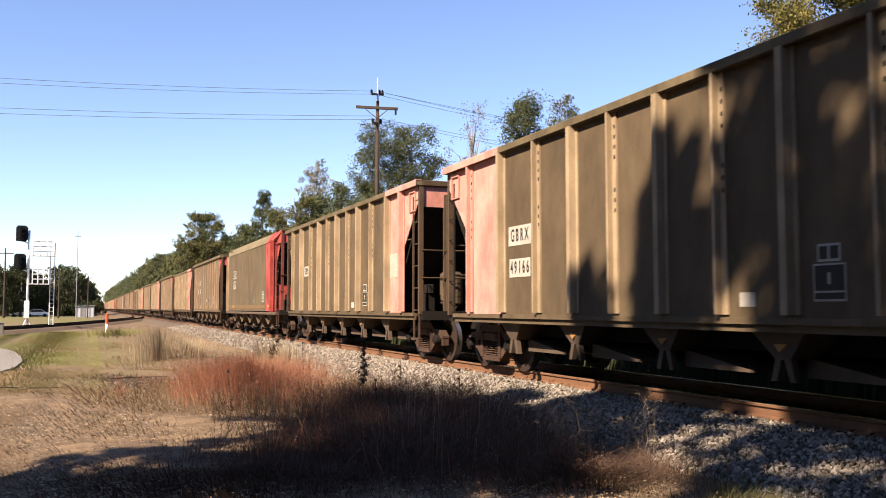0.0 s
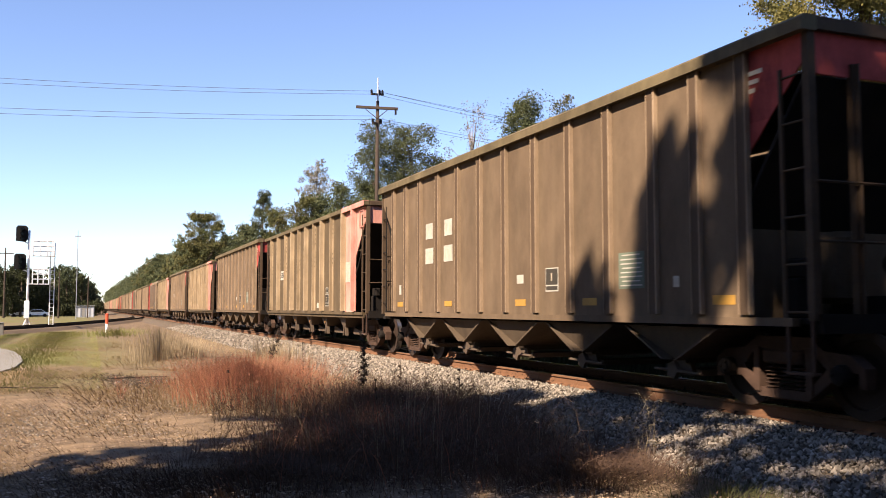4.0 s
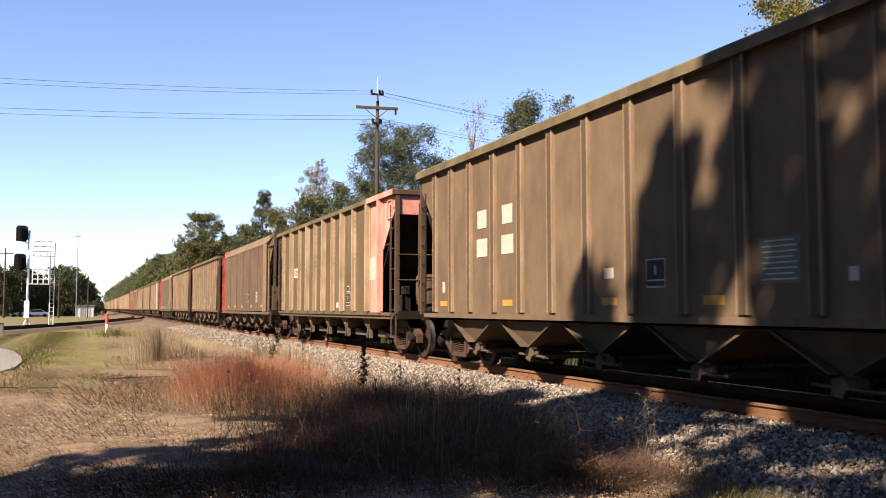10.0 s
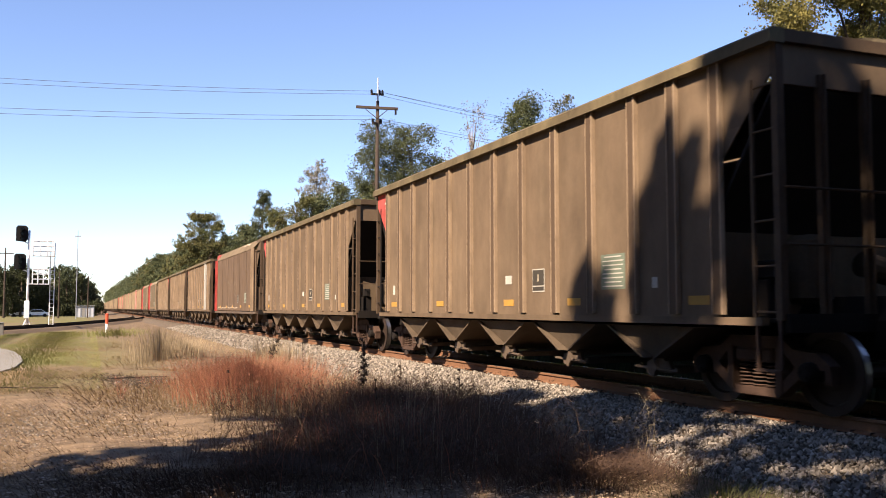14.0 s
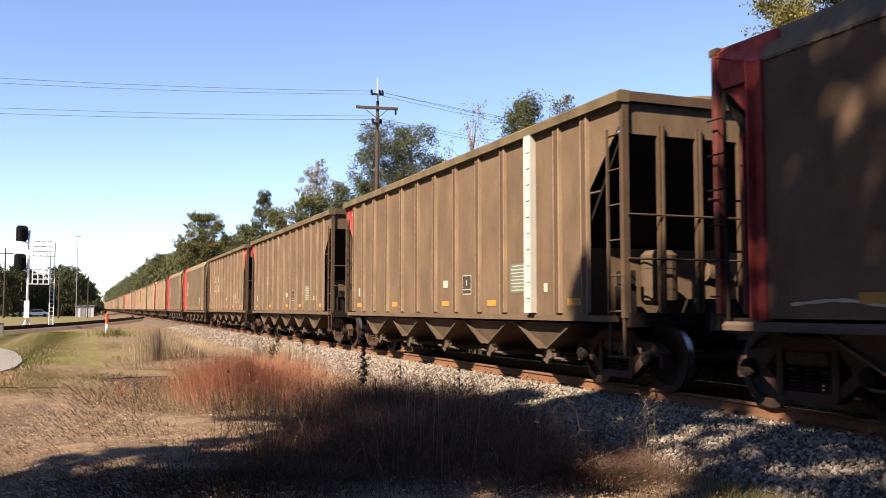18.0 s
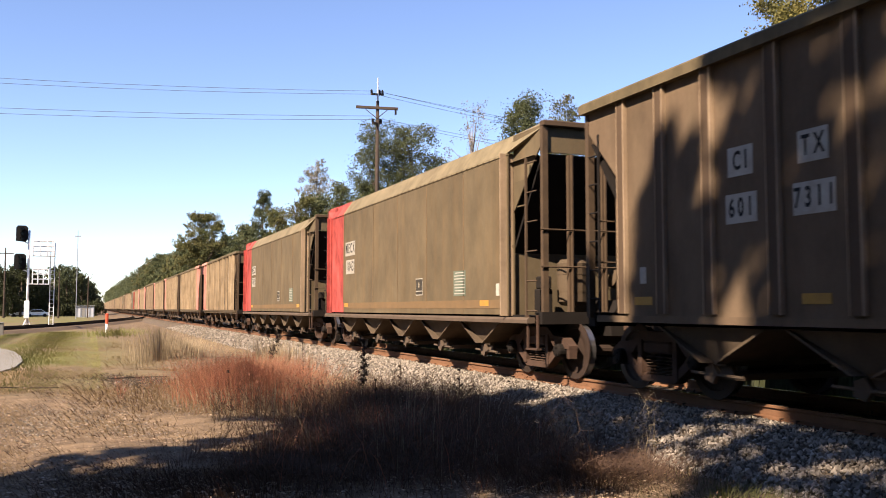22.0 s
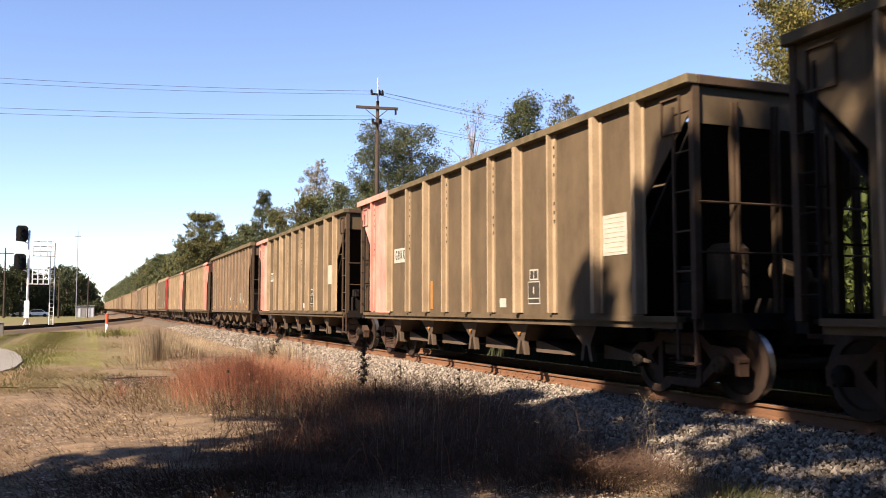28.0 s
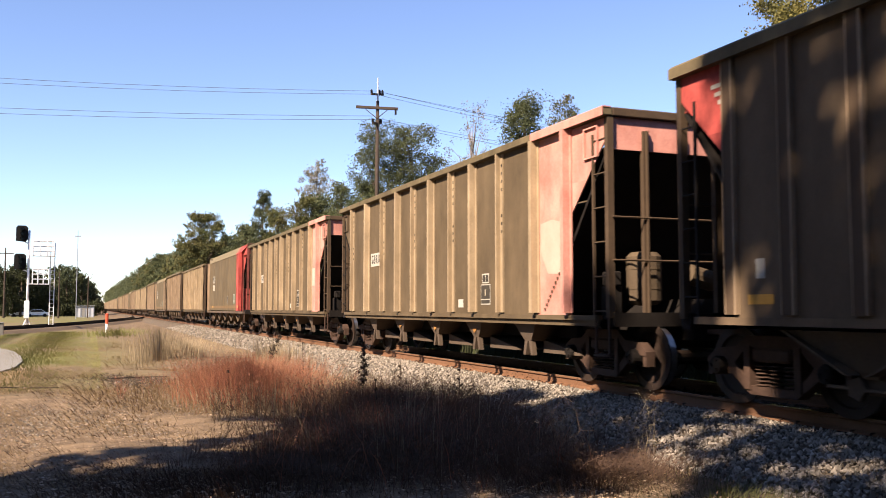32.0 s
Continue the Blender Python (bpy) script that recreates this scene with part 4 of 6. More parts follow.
def make_ground():
    def steps(fine, coarse):
        out = sorted({round(s * v, 2) for v in coarse for s in (-1, 1)} | {round(v, 2) for v in fine})
        return out
    xs = steps(np.arange(-14, 14.1, 0.5), (18, 24, 32, 45, 70, 120, 250, 600, 1500, 3500))
    ys = steps(np.arange(-10, 40.1, 0.5), (46, 54, 64, 80, 100, 140, 200, 300, 500, 1000, 2000, 3500))
    verts = [(x, y, GROUND + swell(x, y)) for y in ys for x in xs]
    n = len(xs)
    faces = [(j * n + i, j * n + i + 1, (j + 1) * n + i + 1, (j + 1) * n + i) for j in range(len(ys) - 1) for i in range(n - 1)]
    ob = new("ground", raw_mesh("ground", verts, faces, ground_material()))
    tagged(ob, "dry autumn ground with patches of green grass", "ground", kind="structure")


make_ground()


def strip_mesh(name, s_values, section, place, mat):
    """A long form with one cross section (pairs across, up), laid along a line."""
    verts, faces, n = [], [], len(section)
    for s in s_values:
        m = place(s)
        verts += [m @ Vector((a, 0, b)) for a, b in section]
    for j in range(len(s_values) - 1):
        faces += [(j * n + i, j * n + (i + 1) % n, (j + 1) * n + (i + 1) % n, (j + 1) * n + i) for i in range(n)]
    return raw_mesh(name, [tuple(v) for v in verts], faces, mat)


MAIN_S = [-40 + 20 * k for k in range(75)]
BED = [(-2.75, GROUND - 0.03), (-1.80, -0.24), (-1.35, -0.19), (1.35, -0.19), (1.80, -0.24), (2.75, GROUND - 0.03)]
tagged(new("ballast_bed", strip_mesh("ballast_bed", MAIN_S, BED, line_pose, M["ballast"])), "bed under the main track, darkened as shade between stones", "ballast", kind="structure")
# a darker strip between the rails, toned for the shade under the train
tagged(new("track_bed", strip_mesh("track_bed", MAIN_S, [(-0.95, -0.195), (-0.85, -0.183), (1.2, -0.183), (1.3, -0.195)], line_pose, M["dark_bed"])), "stone between the rails, darkened for the train's shade", "ballast", kind="structure")
RAIL = [(-0.075, -0.172), (-0.075, -0.160), (-0.012, -0.135), (-0.010, -0.045), (-0.036, -0.034), (-0.037, -0.006), (-0.030, 0.0), (0.030, 0.0), (0.037, -0.006), (0.036, -0.034), (0.010, -0.045), (0.012, -0.135), (0.075, -0.160), (0.075, -0.172)]


def make_rail(place, s_values, offset, name, label, mat="rail"):
    me = strip_mesh("rail", s_values, [(a + offset, b) for a, b in RAIL], place, [M[mat], M["railtop" if mat == "rail" else mat]])
    n = len(RAIL)
    for p in me.polygons:
        if p.index % n == 6:
            p.material_index = 1
    return tagged(new(name, me), label, "rail", "rails of the main track", kind="structure")


for side in (-1, 1):
    make_rail(line_pose, MAIN_S, side * 0.7545, "rail", "rust-red steel rail with a polished head")

TIE = shape("tie", lambda bm: box(bm, -1.30, 1.30, -0.115, 0.115, -0.34, -0.178), M["tie"], 0.012)
ties = tagged(new("ties"), "weathered timber ties in the ballast", "tie", kind="structure")
for k in range(150):
    part("tie", TIE, ties, "", line_pose(-6 + 0.53 * k) @ pose(random.uniform(-0.03, 0.03), 0, random.uniform(-0.01, 0.01), 0, 0, random.uniform(-1, 1)))


def clip_mesh(bm):
    for y in (-0.13, 0.13):
        box(bm, -0.088, -0.074, y - 0.009, y + 0.009, -0.185, -0.150)
        box(bm, -0.086, -0.012, y - 0.008, y + 0.008, -0.152, -0.138)


# rail anchors, in pairs either side of every second tie, on the side towards the road
ANCHOR = shape("rail_anchor", clip_mesh, M["truck"])
anchors = tagged(new("rail_anchors"), "dark steel anchors clipped to the rail foot", "rail anchor", kind="structure")
for k in range(50):
    part("rail_anchor", ANCHOR, anchors, "", line_pose(3.0 + 1.06 * k) @ pose(-0.7545, 0, 0))


def stones(name, count, y0, y1, spread, size, seed, label, mat="stone"):
    """Loose crushed stone: small uneven six-cornered lumps."""
    rng = np.random.default_rng(seed)
    base = np.array([(1, 0, 0), (-1, 0, 0), (0, 1, 0), (0, -1, 0), (0, 0, 1), (0, 0, -1)], float)
    tri = np.array([(0, 2, 4), (2, 1, 4), (1, 3, 4), (3, 0, 4), (2, 0, 5), (1, 2, 5), (3, 1, 5), (0, 3, 5)])
    y = y0 + (y1 - y0) * rng.random(count) ** 1.6
    a = spread[0] + (spread[1] - spread[0]) * rng.random(count)
    z = np.interp(a, [-2.9, -1.75, -1.35, 1.35], [GROUND, -0.225, -0.185, -0.19])
    s = size * (0.6 + 0.9 * rng.random(count) ** 2)
    v = base[None] * (0.65 + 0.7 * rng.random((count, 6, 1))) * s[:, None, None] * (0.6 + 0.6 * rng.random((count, 1, 3)))
    ang = rng.random(count) * 6.28
    tilt = rng.normal(0, 0.6, count)
    c, sn = np.cos(ang)[:, None], np.sin(ang)[:, None]
    ct, st = np.cos(tilt)[:, None], np.sin(tilt)[:, None]
    vx, vz = v[..., 0] * ct - v[..., 2] * st, v[..., 0] * st + v[..., 2] * ct
    out = np.stack([vx * c - v[..., 1] * sn, vx * sn + v[..., 1] * c, vz], -1)
    out += np.stack([TRACK_X + a, y, z + s * 0.2 + 0.02 * rng.random(count) * (a < -1.0)], -1)[:, None]
    faces = (tri[None] + 6 * np.arange(count)[:, None, None]).reshape(-1, 3)
    tagged(new(name, raw_mesh(name, out.reshape(-1, 3), faces, M[mat])), label, "gravel", kind="stuff")


stones("ballast_stones", 30000, 1.0, 26.0, (-3.0, -0.85), 0.027, 3, "pale grey crushed stone heaped along the track")
stones("ballast_stones", 6500, 26.0, 75.0, (-2.9, -0.85), 0.042, 4, "pale grey crushed stone heaped along the track")
stones("ballast_stones", 5000, 1.0, 30.0, (-0.6, 1.6), 0.034, 5, "crushed stone between the rails, darkened for the train's shade", "dark_stone")


# ---- the branch track that leaves to the left ----
BRANCH = [(7.6, 168), (6.9, 145), (5.0, 122), (1.0, 95), (-2.6, 75), (-7.2, 58), (-14.0, 42), (-24, 28), (-40, 14)]


def branch_pose(u):
    """Place and heading on the branch, u from 0 to the number of its corners less one."""
    def at(w):
        i = min(int(w), len(BRANCH) - 2)
        p = [Vector(BRANCH[max(0, min(len(BRANCH) - 1, i + k))] + (0,)) for k in (-1, 0, 1, 2)]
        f = w - i
        return 0.5 * (2 * p[1] + (p[2] - p[0]) * f + (2 * p[0] - 5 * p[1] + 4 * p[2] - p[3]) * f * f + (3 * p[1] - p[0] - 3 * p[2] + p[3]) * f ** 3)
    a, b = at(max(0, u - 0.02)), at(min(len(BRANCH) - 1.001, u + 0.02))
    d = b - a
    c = at(u)
    return pose(c.x, c.y, -0.03, 0, 0, math.degrees(math.atan2(-d.x, d.y)))


BR_U = [k * 0.125 for k in range(8 * (len(BRANCH) - 1))]
tagged(new("branch_ballast_bed", strip_mesh("branch_ballast_bed", BR_U, [(-1.6, GROUND), (-1.2, -0.215), (1.2, -0.215), (1.6, GROUND)], branch_pose, M["branch_bed"])), "bed of crushed stone under the branch track", "ballast", kind="structure")
for side in (-1, 1):
    make_rail(branch_pose, BR_U, side * 0.7545, "branch_rail", "dark rail of the branch track", "under")


# ---- plants ----
def leaf_quads(centres, sizes, rng, flat=0.0):
    """One small diamond of a leaf at each centre, turned at random."""
    n = len(centres)
    u = rng.normal(size=(n, 3))
    u[:, 2] *= 1 - flat
    u /= np.linalg.norm(u, axis=1)[:, None]
    w = np.cross(u, rng.normal(size=(n, 3)) + np.array([0, 0, flat * 4]))
    w /= np.linalg.norm(w, axis=1)[:, None] + 1e-9
    s = np.asarray(sizes)[:, None]
    v = np.stack([centres - u * s, centres - w * s * 0.5, centres + u * s, centres + w * s * 0.5], 1)
    return v.reshape(-1, 3), np.arange(4 * n).reshape(-1, 4)


def tree(name, x, y, h, r, leaf, seed, label, bottom=0.22, clumps=70, per=70, leaf_size=0.17, clump=0.9, trunk=0.2, pale=False, taper=0.6, category="tree", limbs=12, z0=GROUND):
    """A tapered trunk, limbs out to the clumps, and a crown of many small leaves with an uneven outline."""
    rng = np.random.default_rng(seed)
    root = new(name)
    root.matrix_basis = pose(x, y, z0)
    lean = rng.normal(0, 0.03, 2) * h
    # clump centres, wider in the lower middle of the crown
    t = rng.random(clumps) ** 0.85
    zc = h * (bottom + (1 - bottom) * t)
    width = r * np.clip(np.sin(math.pi * (0.16 + 0.80 * t)) ** taper, 0.12, 1)
    ang = rng.random(clumps) * 6.283
    lobes = 1 + 0.25 * np.sin(3 * ang + seed) + 0.15 * np.sin(5 * ang + 2 * seed)
    rad = width * lobes * rng.random(clumps) ** 0.45
    cc = np.stack([np.cos(ang) * rad + lean[0] * t, np.sin(ang) * rad + lean[1] * t, zc], -1)
    bm = bmesh.new()
    top = (lean[0], lean[1], h * 0.9)
    path = [(0, 0, 0), (lean[0] * 0.1, lean[1] * 0.1, h * 0.12), (lean[0] * 0.4 + 0.1, lean[1] * 0.4, h * 0.45), top]
    tube(bm, path, [trunk * 1.35, trunk, trunk * 0.6, trunk * 0.12], 8)
    bark = M["bark_pale" if pale else "bark"]
    part("trunk", finish(bm, "trunk", bark, smooth=True), root)
    bm = bmesh.new()
    for c in cc[rng.permutation(clumps)[:limbs]]:
        k = min(0.85, max(0.1, c[2] / h - 0.18))
        s = Vector((lean[0] * k, lean[1] * k, h * k))
        e = Vector(c)
        mid = s.lerp(e, 0.55) + Vector((0, 0, 0.06 * h * rng.random()))
        tube(bm, [s, mid, e], [trunk * 0.38, trunk * 0.2, trunk * 0.05], 5, caps=False)
    tagged(part("branchwork", finish(bm, "branchwork", bark, smooth=True), root), kind="stuff")
    # each clump is a handful of sprays, each spray a handful of leaves
    sizes = (rng.random(clumps) * 0.6 + 0.6) * clump
    sprays = max(2, per // 14)
    flat = np.array([1.0, 1.0, 0.75])
    sc = np.repeat(cc, sprays, 0) + np.clip(rng.normal(size=(clumps * sprays, 3)), -1.6, 1.6) * np.repeat(sizes, sprays)[:, None] * 0.48 * flat
    ss = np.repeat(sizes, sprays) * (0.14 + 0.16 * rng.random(clumps * sprays))
    each = max(1, per // sprays)
    pts = np.repeat(sc, each, 0) + np.clip(rng.normal(size=(len(sc) * each, 3)), -1.7, 1.7) * np.repeat(ss, each)[:, None]
    keep = pts[:, 2] > h * bottom * 0.5
    pts = pts[keep]
    v, f = leaf_quads(pts, leaf_size * (0.6 + 0.8 * rng.random(len(pts))), rng)
    tagged(part("crown", raw_mesh("crown", v, f, L[leaf]), root), kind="stuff")
    return tagged(root, label, category)


def blades(name, pts, heights, lean, width, mat, seed, label, heads=0.0, category="grass"):
    """Grass or weed stems: narrow two-piece blades from points on the ground; heads adds a tuft at the tips."""
    rng = np.random.default_rng(seed)
    n = len(pts)
    a = rng.random(n) * 6.283
    d = np.stack([np.cos(a), np.sin(a), np.zeros(n)], -1)
    side = np.stack([-np.sin(a + 0.6), np.cos(a + 0.6), np.zeros(n)], -1)
    h = np.asarray(heights)[:, None]
    w = width * (0.6 + 0.8 * rng.random((n, 1)))
    base = np.concatenate([pts, np.full((n, 1), GROUND - 0.01)], 1)
    k = lean * rng.random((n, 1))
    midp = base + d * h * k * 0.35 + np.array([0, 0, 1.0]) * h * 0.55
    tip = base + d * h * k + np.array([0, 0, 1.0]) * h
    v = np.stack([base - side * w, base + side * w, midp + side * w * 0.8, midp - side * w * 0.8, tip], 1).reshape(-1, 3)
    i = 5 * np.arange(n)[:, None]
    faces = np.concatenate([i + np.array([[0, 1, 2]]), i + np.array([[0, 2, 3]]), i + np.array([[3, 2, 4]])])
    if heads:
        cnt = int(n * heads)
        pick = rng.integers(0, n, cnt)
        f = rng.random((cnt, 1)) ** 0.5
        c = midp[pick] + (tip[pick] - midp[pick]) * f + rng.normal(size=(cnt, 3)) * 0.03
        lv, lf = leaf_quads(c, 0.006 + 0.010 * rng.random(cnt), rng)
        tri = np.concatenate([lf[:, [0, 1, 2]], lf[:, [0, 2, 3]]]) + len(v)
        v, faces = np.concatenate([v, lv]), np.concatenate([faces, tri])
    return tagged(new(name, raw_mesh(name, v, faces, mat)), label, category, kind="stuff")


def scatter(n, seed, cx, cy, rx, ry, power=0.5):
    rng = np.random.default_rng(seed)
    a, r = rng.random(n) * 6.283, 0.62 * np.abs(rng.normal(0, 1, n)) ** 0.8
    return np.stack([cx + rx * r * np.cos(a), cy + ry * r * np.sin(a)], -1), rng


def field(n, seed, x0, x1, y0, y1, power=1.6):
    rng = np.random.default_rng(seed)
    return np.stack([x0 + (x1 - x0) * rng.random(n), y0 + (y1 - y0) * rng.random(n) ** power], -1), rng


# trees along the far side of the line
far_side = [
    # x, y, height, radius, leaf, label, extra
    (20.56, 65.86, 15.8, 2.4, "oak", "broad dark green tree behind the utility pole", dict(clumps=110, per=289, leaf_size=0.072, taper=0.40, bottom=0.3)),
    (23.50, 65.94, 15.9, 2.5, "oak", "broad dark green tree behind the utility pole", dict(clumps=120, per=289, leaf_size=0.072, taper=0.40, bottom=0.3)),
    (19.92, 73.34, 11.9, 1.7, "oak", "dark green tree beside the utility pole", dict(clumps=70, per=204, leaf_size=0.084)),
    (20.50, 69.02, 11.7, 1.7, "bush", "dark green tree beside the utility pole", dict(clumps=70, per=204, leaf_size=0.084)),
    (20.61, 88.64, 16.8, 2.2, "pale", "thin-crowned tree with pale sparse leaves", dict(clumps=90, per=108, leaf_size=0.084, pale=True, clump=0.7, limbs=30)),
    (19.83, 87.79, 12.9, 2.2, "autumn", "green tree turning brown", dict(clumps=90, per=187, leaf_size=0.096)),
    (22.05, 87.26, 12.6, 2.0, "oak", "green tree turning brown", dict(clumps=80, per=187, leaf_size=0.096)),
    (19.46, 112.33, 16.2, 1.5, "pine", "slim dark evergreen tree", dict(clumps=80, per=187, leaf_size=0.096, taper=0.7, clump=0.7)),
    (21.03, 105.93, 13.0, 1.9, "autumn", "dark green tree at the wood's edge", dict(clumps=70, per=153, leaf_size=0.108)),
    (16.34, 138.04, 15.6, 4.1, "autumn", "round autumn tree, green and rust", dict(clumps=150, per=204, leaf_size=0.132, taper=0.4)),
    (19.88, 130.50, 13.4, 2.2, "oak", "dark green tree at the wood's edge", dict(clumps=70, per=153, leaf_size=0.132)),
    (22.42, 51.32, 14.3, 1.5, "pale", "nearly bare tree with pale twigs", dict(clumps=70, per=51, leaf_size=0.054, pale=True, limbs=64, clump=0.8, trunk=0.10)),
    (22.35, 44.73, 13.5, 1.55, "oak", "green tree at the wood's edge", dict(clumps=90, per=289, leaf_size=0.060, clump=0.7)),
    (24.31, 43.69, 13.2, 1.25, "autumn", "green tree turning brown", dict(clumps=70, per=255, leaf_size=0.060, clump=0.6)),
    (24.09, 22.70, 16.8, 3.4, "yellow", "tall tree with yellow-green autumn leaves", dict(clumps=210, per=714, leaf_size=0.060, bottom=0.25, clump=0.75)),
    (22.62, 32.99, 8.5, 3.6, "oak", "low green tree at the wood's edge", dict(bottom=0.08)),
    (20.52, 27.11, 6.5, 3.4, "bush", "leafy green undergrowth tree", dict(bottom=0.05)),
    (19.18, 17.55, 6.0, 3.4, "bush", "leafy green undergrowth tree", dict(bottom=0.05)),
    (20.90, 38.72, 6.0, 3.2, "bush", "leafy green undergrowth tree", dict(bottom=0.05)),
    (20.23, 54.36, 7.0, 3.2, "bush", "leafy green undergrowth tree", dict(bottom=0.05)),
]
for i, (x, y, h, r, leaf, label, extra) in enumerate(far_side):
    opts = dict(clumps=80, per=100, leaf_size=0.12)
    opts.update(extra)
    tagged(tree("tree", x, y, h, r, leaf, 20 + i, label, **opts), group="trees across the line")
for i, (x, y, h, leaf) in enumerate([(22.0, 11.0, 9.0, "oak"), (20.0, 5.0, 6.5, "bush")]):
    tagged(tree("tree", x, y, h, 3.8, leaf, 44 + i, "leafy green undergrowth tree", clumps=80, per=100, leaf_size=0.12, bottom=0.06), group="trees across the line")


def wood_height(y):
    """Height of the wood's edge along the line."""
    return float(np.interp(y, [40, 50, 70, 95, 135, 240, 400, 1000], [9.2, 9.9, 11.4, 12.2, 13.2, 15.0, 16.5, 18.5]))


rnd = random.Random(8)
for k in range(28):
    y = 72 + 9.5 * k + rnd.uniform(-3, 3)
    x = 22.0 + rnd.uniform(-2.0, 4.0)
    tagged(tree("tree", x, y, wood_height(y) * rnd.uniform(0.86, 1.02), rnd.uniform(2.6, 3.4), rnd.choice(("oak", "autumn", "oak", "pine")), 70 + k, "tree of the wood along the line", clumps=64, per=90, leaf_size=0.22 if y > 150 else 0.16, bottom=0.08), group="trees across the line")

rnd = random.Random(38)
for k in range(9):
    tagged(tree("shrub", 18.0 + rnd.uniform(-0.8, 1.6), 3.0 + 4.2 * k, rnd.uniform(3.8, 6.0), rnd.uniform(2.2, 2.8), rnd.choice(("bush", "oak")), 300 + k, "dense leafy shrub across the line", clumps=60, per=80, leaf_size=0.15, bottom=0.02, clump=1.0, category="shrub", trunk=0.09), group="shrubs across the line")
rnd = random.Random(28)
for k in range(20):
    y = 48 + 5.2 * k + rnd.uniform(-2, 2)
    x = 19.5 + rnd.uniform(0.0, 4.0)
    tagged(tree("tree", x, y, wood_height(y) * rnd.uniform(0.72, 0.95), rnd.uniform(2.4, 3.2), rnd.choice(("oak", "autumn", "bush", "pine")), 260 + k, "bushy tree of the wood along the line", clumps=70, per=84, leaf_size=0.12, bottom=0.05, clump=1.1), group="trees across the line")
rnd = random.Random(18)
for k in range(24):
    y = 150 + 8.2 * k + rnd.uniform(-2, 2)
    x = 16.2 + rnd.uniform(-0.8, 1.8)
    tagged(tree("tree", x, y, wood_height(y) * rnd.uniform(0.84, 1.02), rnd.uniform(2.6, 3.4), rnd.choice(("oak", "autumn", "oak")), 230 + k, "tree of the wood along the line", clumps=64, per=70, leaf_size=0.25, bottom=0.06, clump=1.2), group="trees across the line")


def far_wood(name, spots, seed, leaf, label):
    """A wood too far off to tell its trees apart: many crowns of leaf sprays in one mesh."""
    rng = np.random.default_rng(seed)
    out = []
    for x, y, h in spots:
        n = 26
        t = rng.random(n)
        a, r = rng.random(n) * 6.283, 3.4 * np.sin(math.pi * (0.12 + 0.8 * t)) * rng.random(n) ** 0.5
        cc = np.stack([x + r * np.cos(a), y + r * np.sin(a), GROUND + h * (0.08 + 0.92 * t)], -1)
        out.append(np.repeat(cc, 26, 0) + np.clip(rng.normal(size=(26 * n, 3)), -1.6, 1.6) * 0.75)
    pts = np.concatenate(out)
    v, f = leaf_quads(pts, 0.26 + 0.2 * rng.random(len(pts)), rng)
    tagged(new(name, raw_mesh(name, v, f, L[leaf])), label, "wood", kind="stuff")


rnd = random.Random(68)
far_wood("far_wood", [(15.6 + rnd.uniform(-1.2, 2.4), 345 + 7.5 * k, wood_height(345 + 7.5 * k) * rnd.uniform(0.82, 1.04)) for k in range(90)], 81, "oak", "distant green wood along the straight line")
far_wood("far_wood", [(-24 + 0.62 * k + rnd.uniform(-1, 1), 1010 + rnd.uniform(-15, 15), 15.5 * rnd.uniform(0.8, 1.05)) for k in range(44)], 82, "pine", "dark distant wood at the end of the view")

# dark trees across the field beyond the branch
rnd = random.Random(9)
beyond = [(-16.9, 189.2, 6.8), (-14.9, 185.4, 6.5), (-14.2, 193.5, 6.7), (-12.4, 187.6, 6.9), (-11.6, 195.7, 6.4), (-10.6, 204.7, 5.2), (-9.7, 213.8, 5.3),
          (-8.9, 231.8, 8.9), (-7.3, 239.9, 9.1), (-5.3, 235.9, 8.4), (-3.7, 244.0, 8.8), (-2.1, 240.0, 7.7), (-1.3, 248.0, 6.5), (-0.6, 252.0, 5.2), (-0.0, 256.0, 3.8)]
for k, (x, y, h) in enumerate(beyond):
    for j in range(2):
        tagged(tree("tree", x + 0.9 * j, y + 14 * j, (h + 2.6 - 0.5 * j) * rnd.uniform(0.95, 1.04), rnd.uniform(1.7, 2.3), "scrub" if k < 7 else rnd.choice(("pine", "oak", "pine")), 120 + 2 * k + j, "dark tree beyond the branch track", clumps=60, per=56, leaf_size=0.2, bottom=0.05, clump=1.1), group="trees beyond the branch")

# a dark hedge at the foot of those trees
rnd = random.Random(58)
for k in range(16):
    d = rnd.uniform(200, 220)
    x, y = d * (-0.096 + 0.0069 * k + rnd.uniform(-0.002, 0.002)), d
    tagged(tree("shrub", x, y, rnd.uniform(1.8, 3.2), 2.0, "scrub", 400 + k, "dark low shrub beyond the branch track", clumps=26, per=56, leaf_size=0.2, bottom=0.02, clump=1.0, category="shrub", trunk=0.08), group="shrubs beyond the branch")

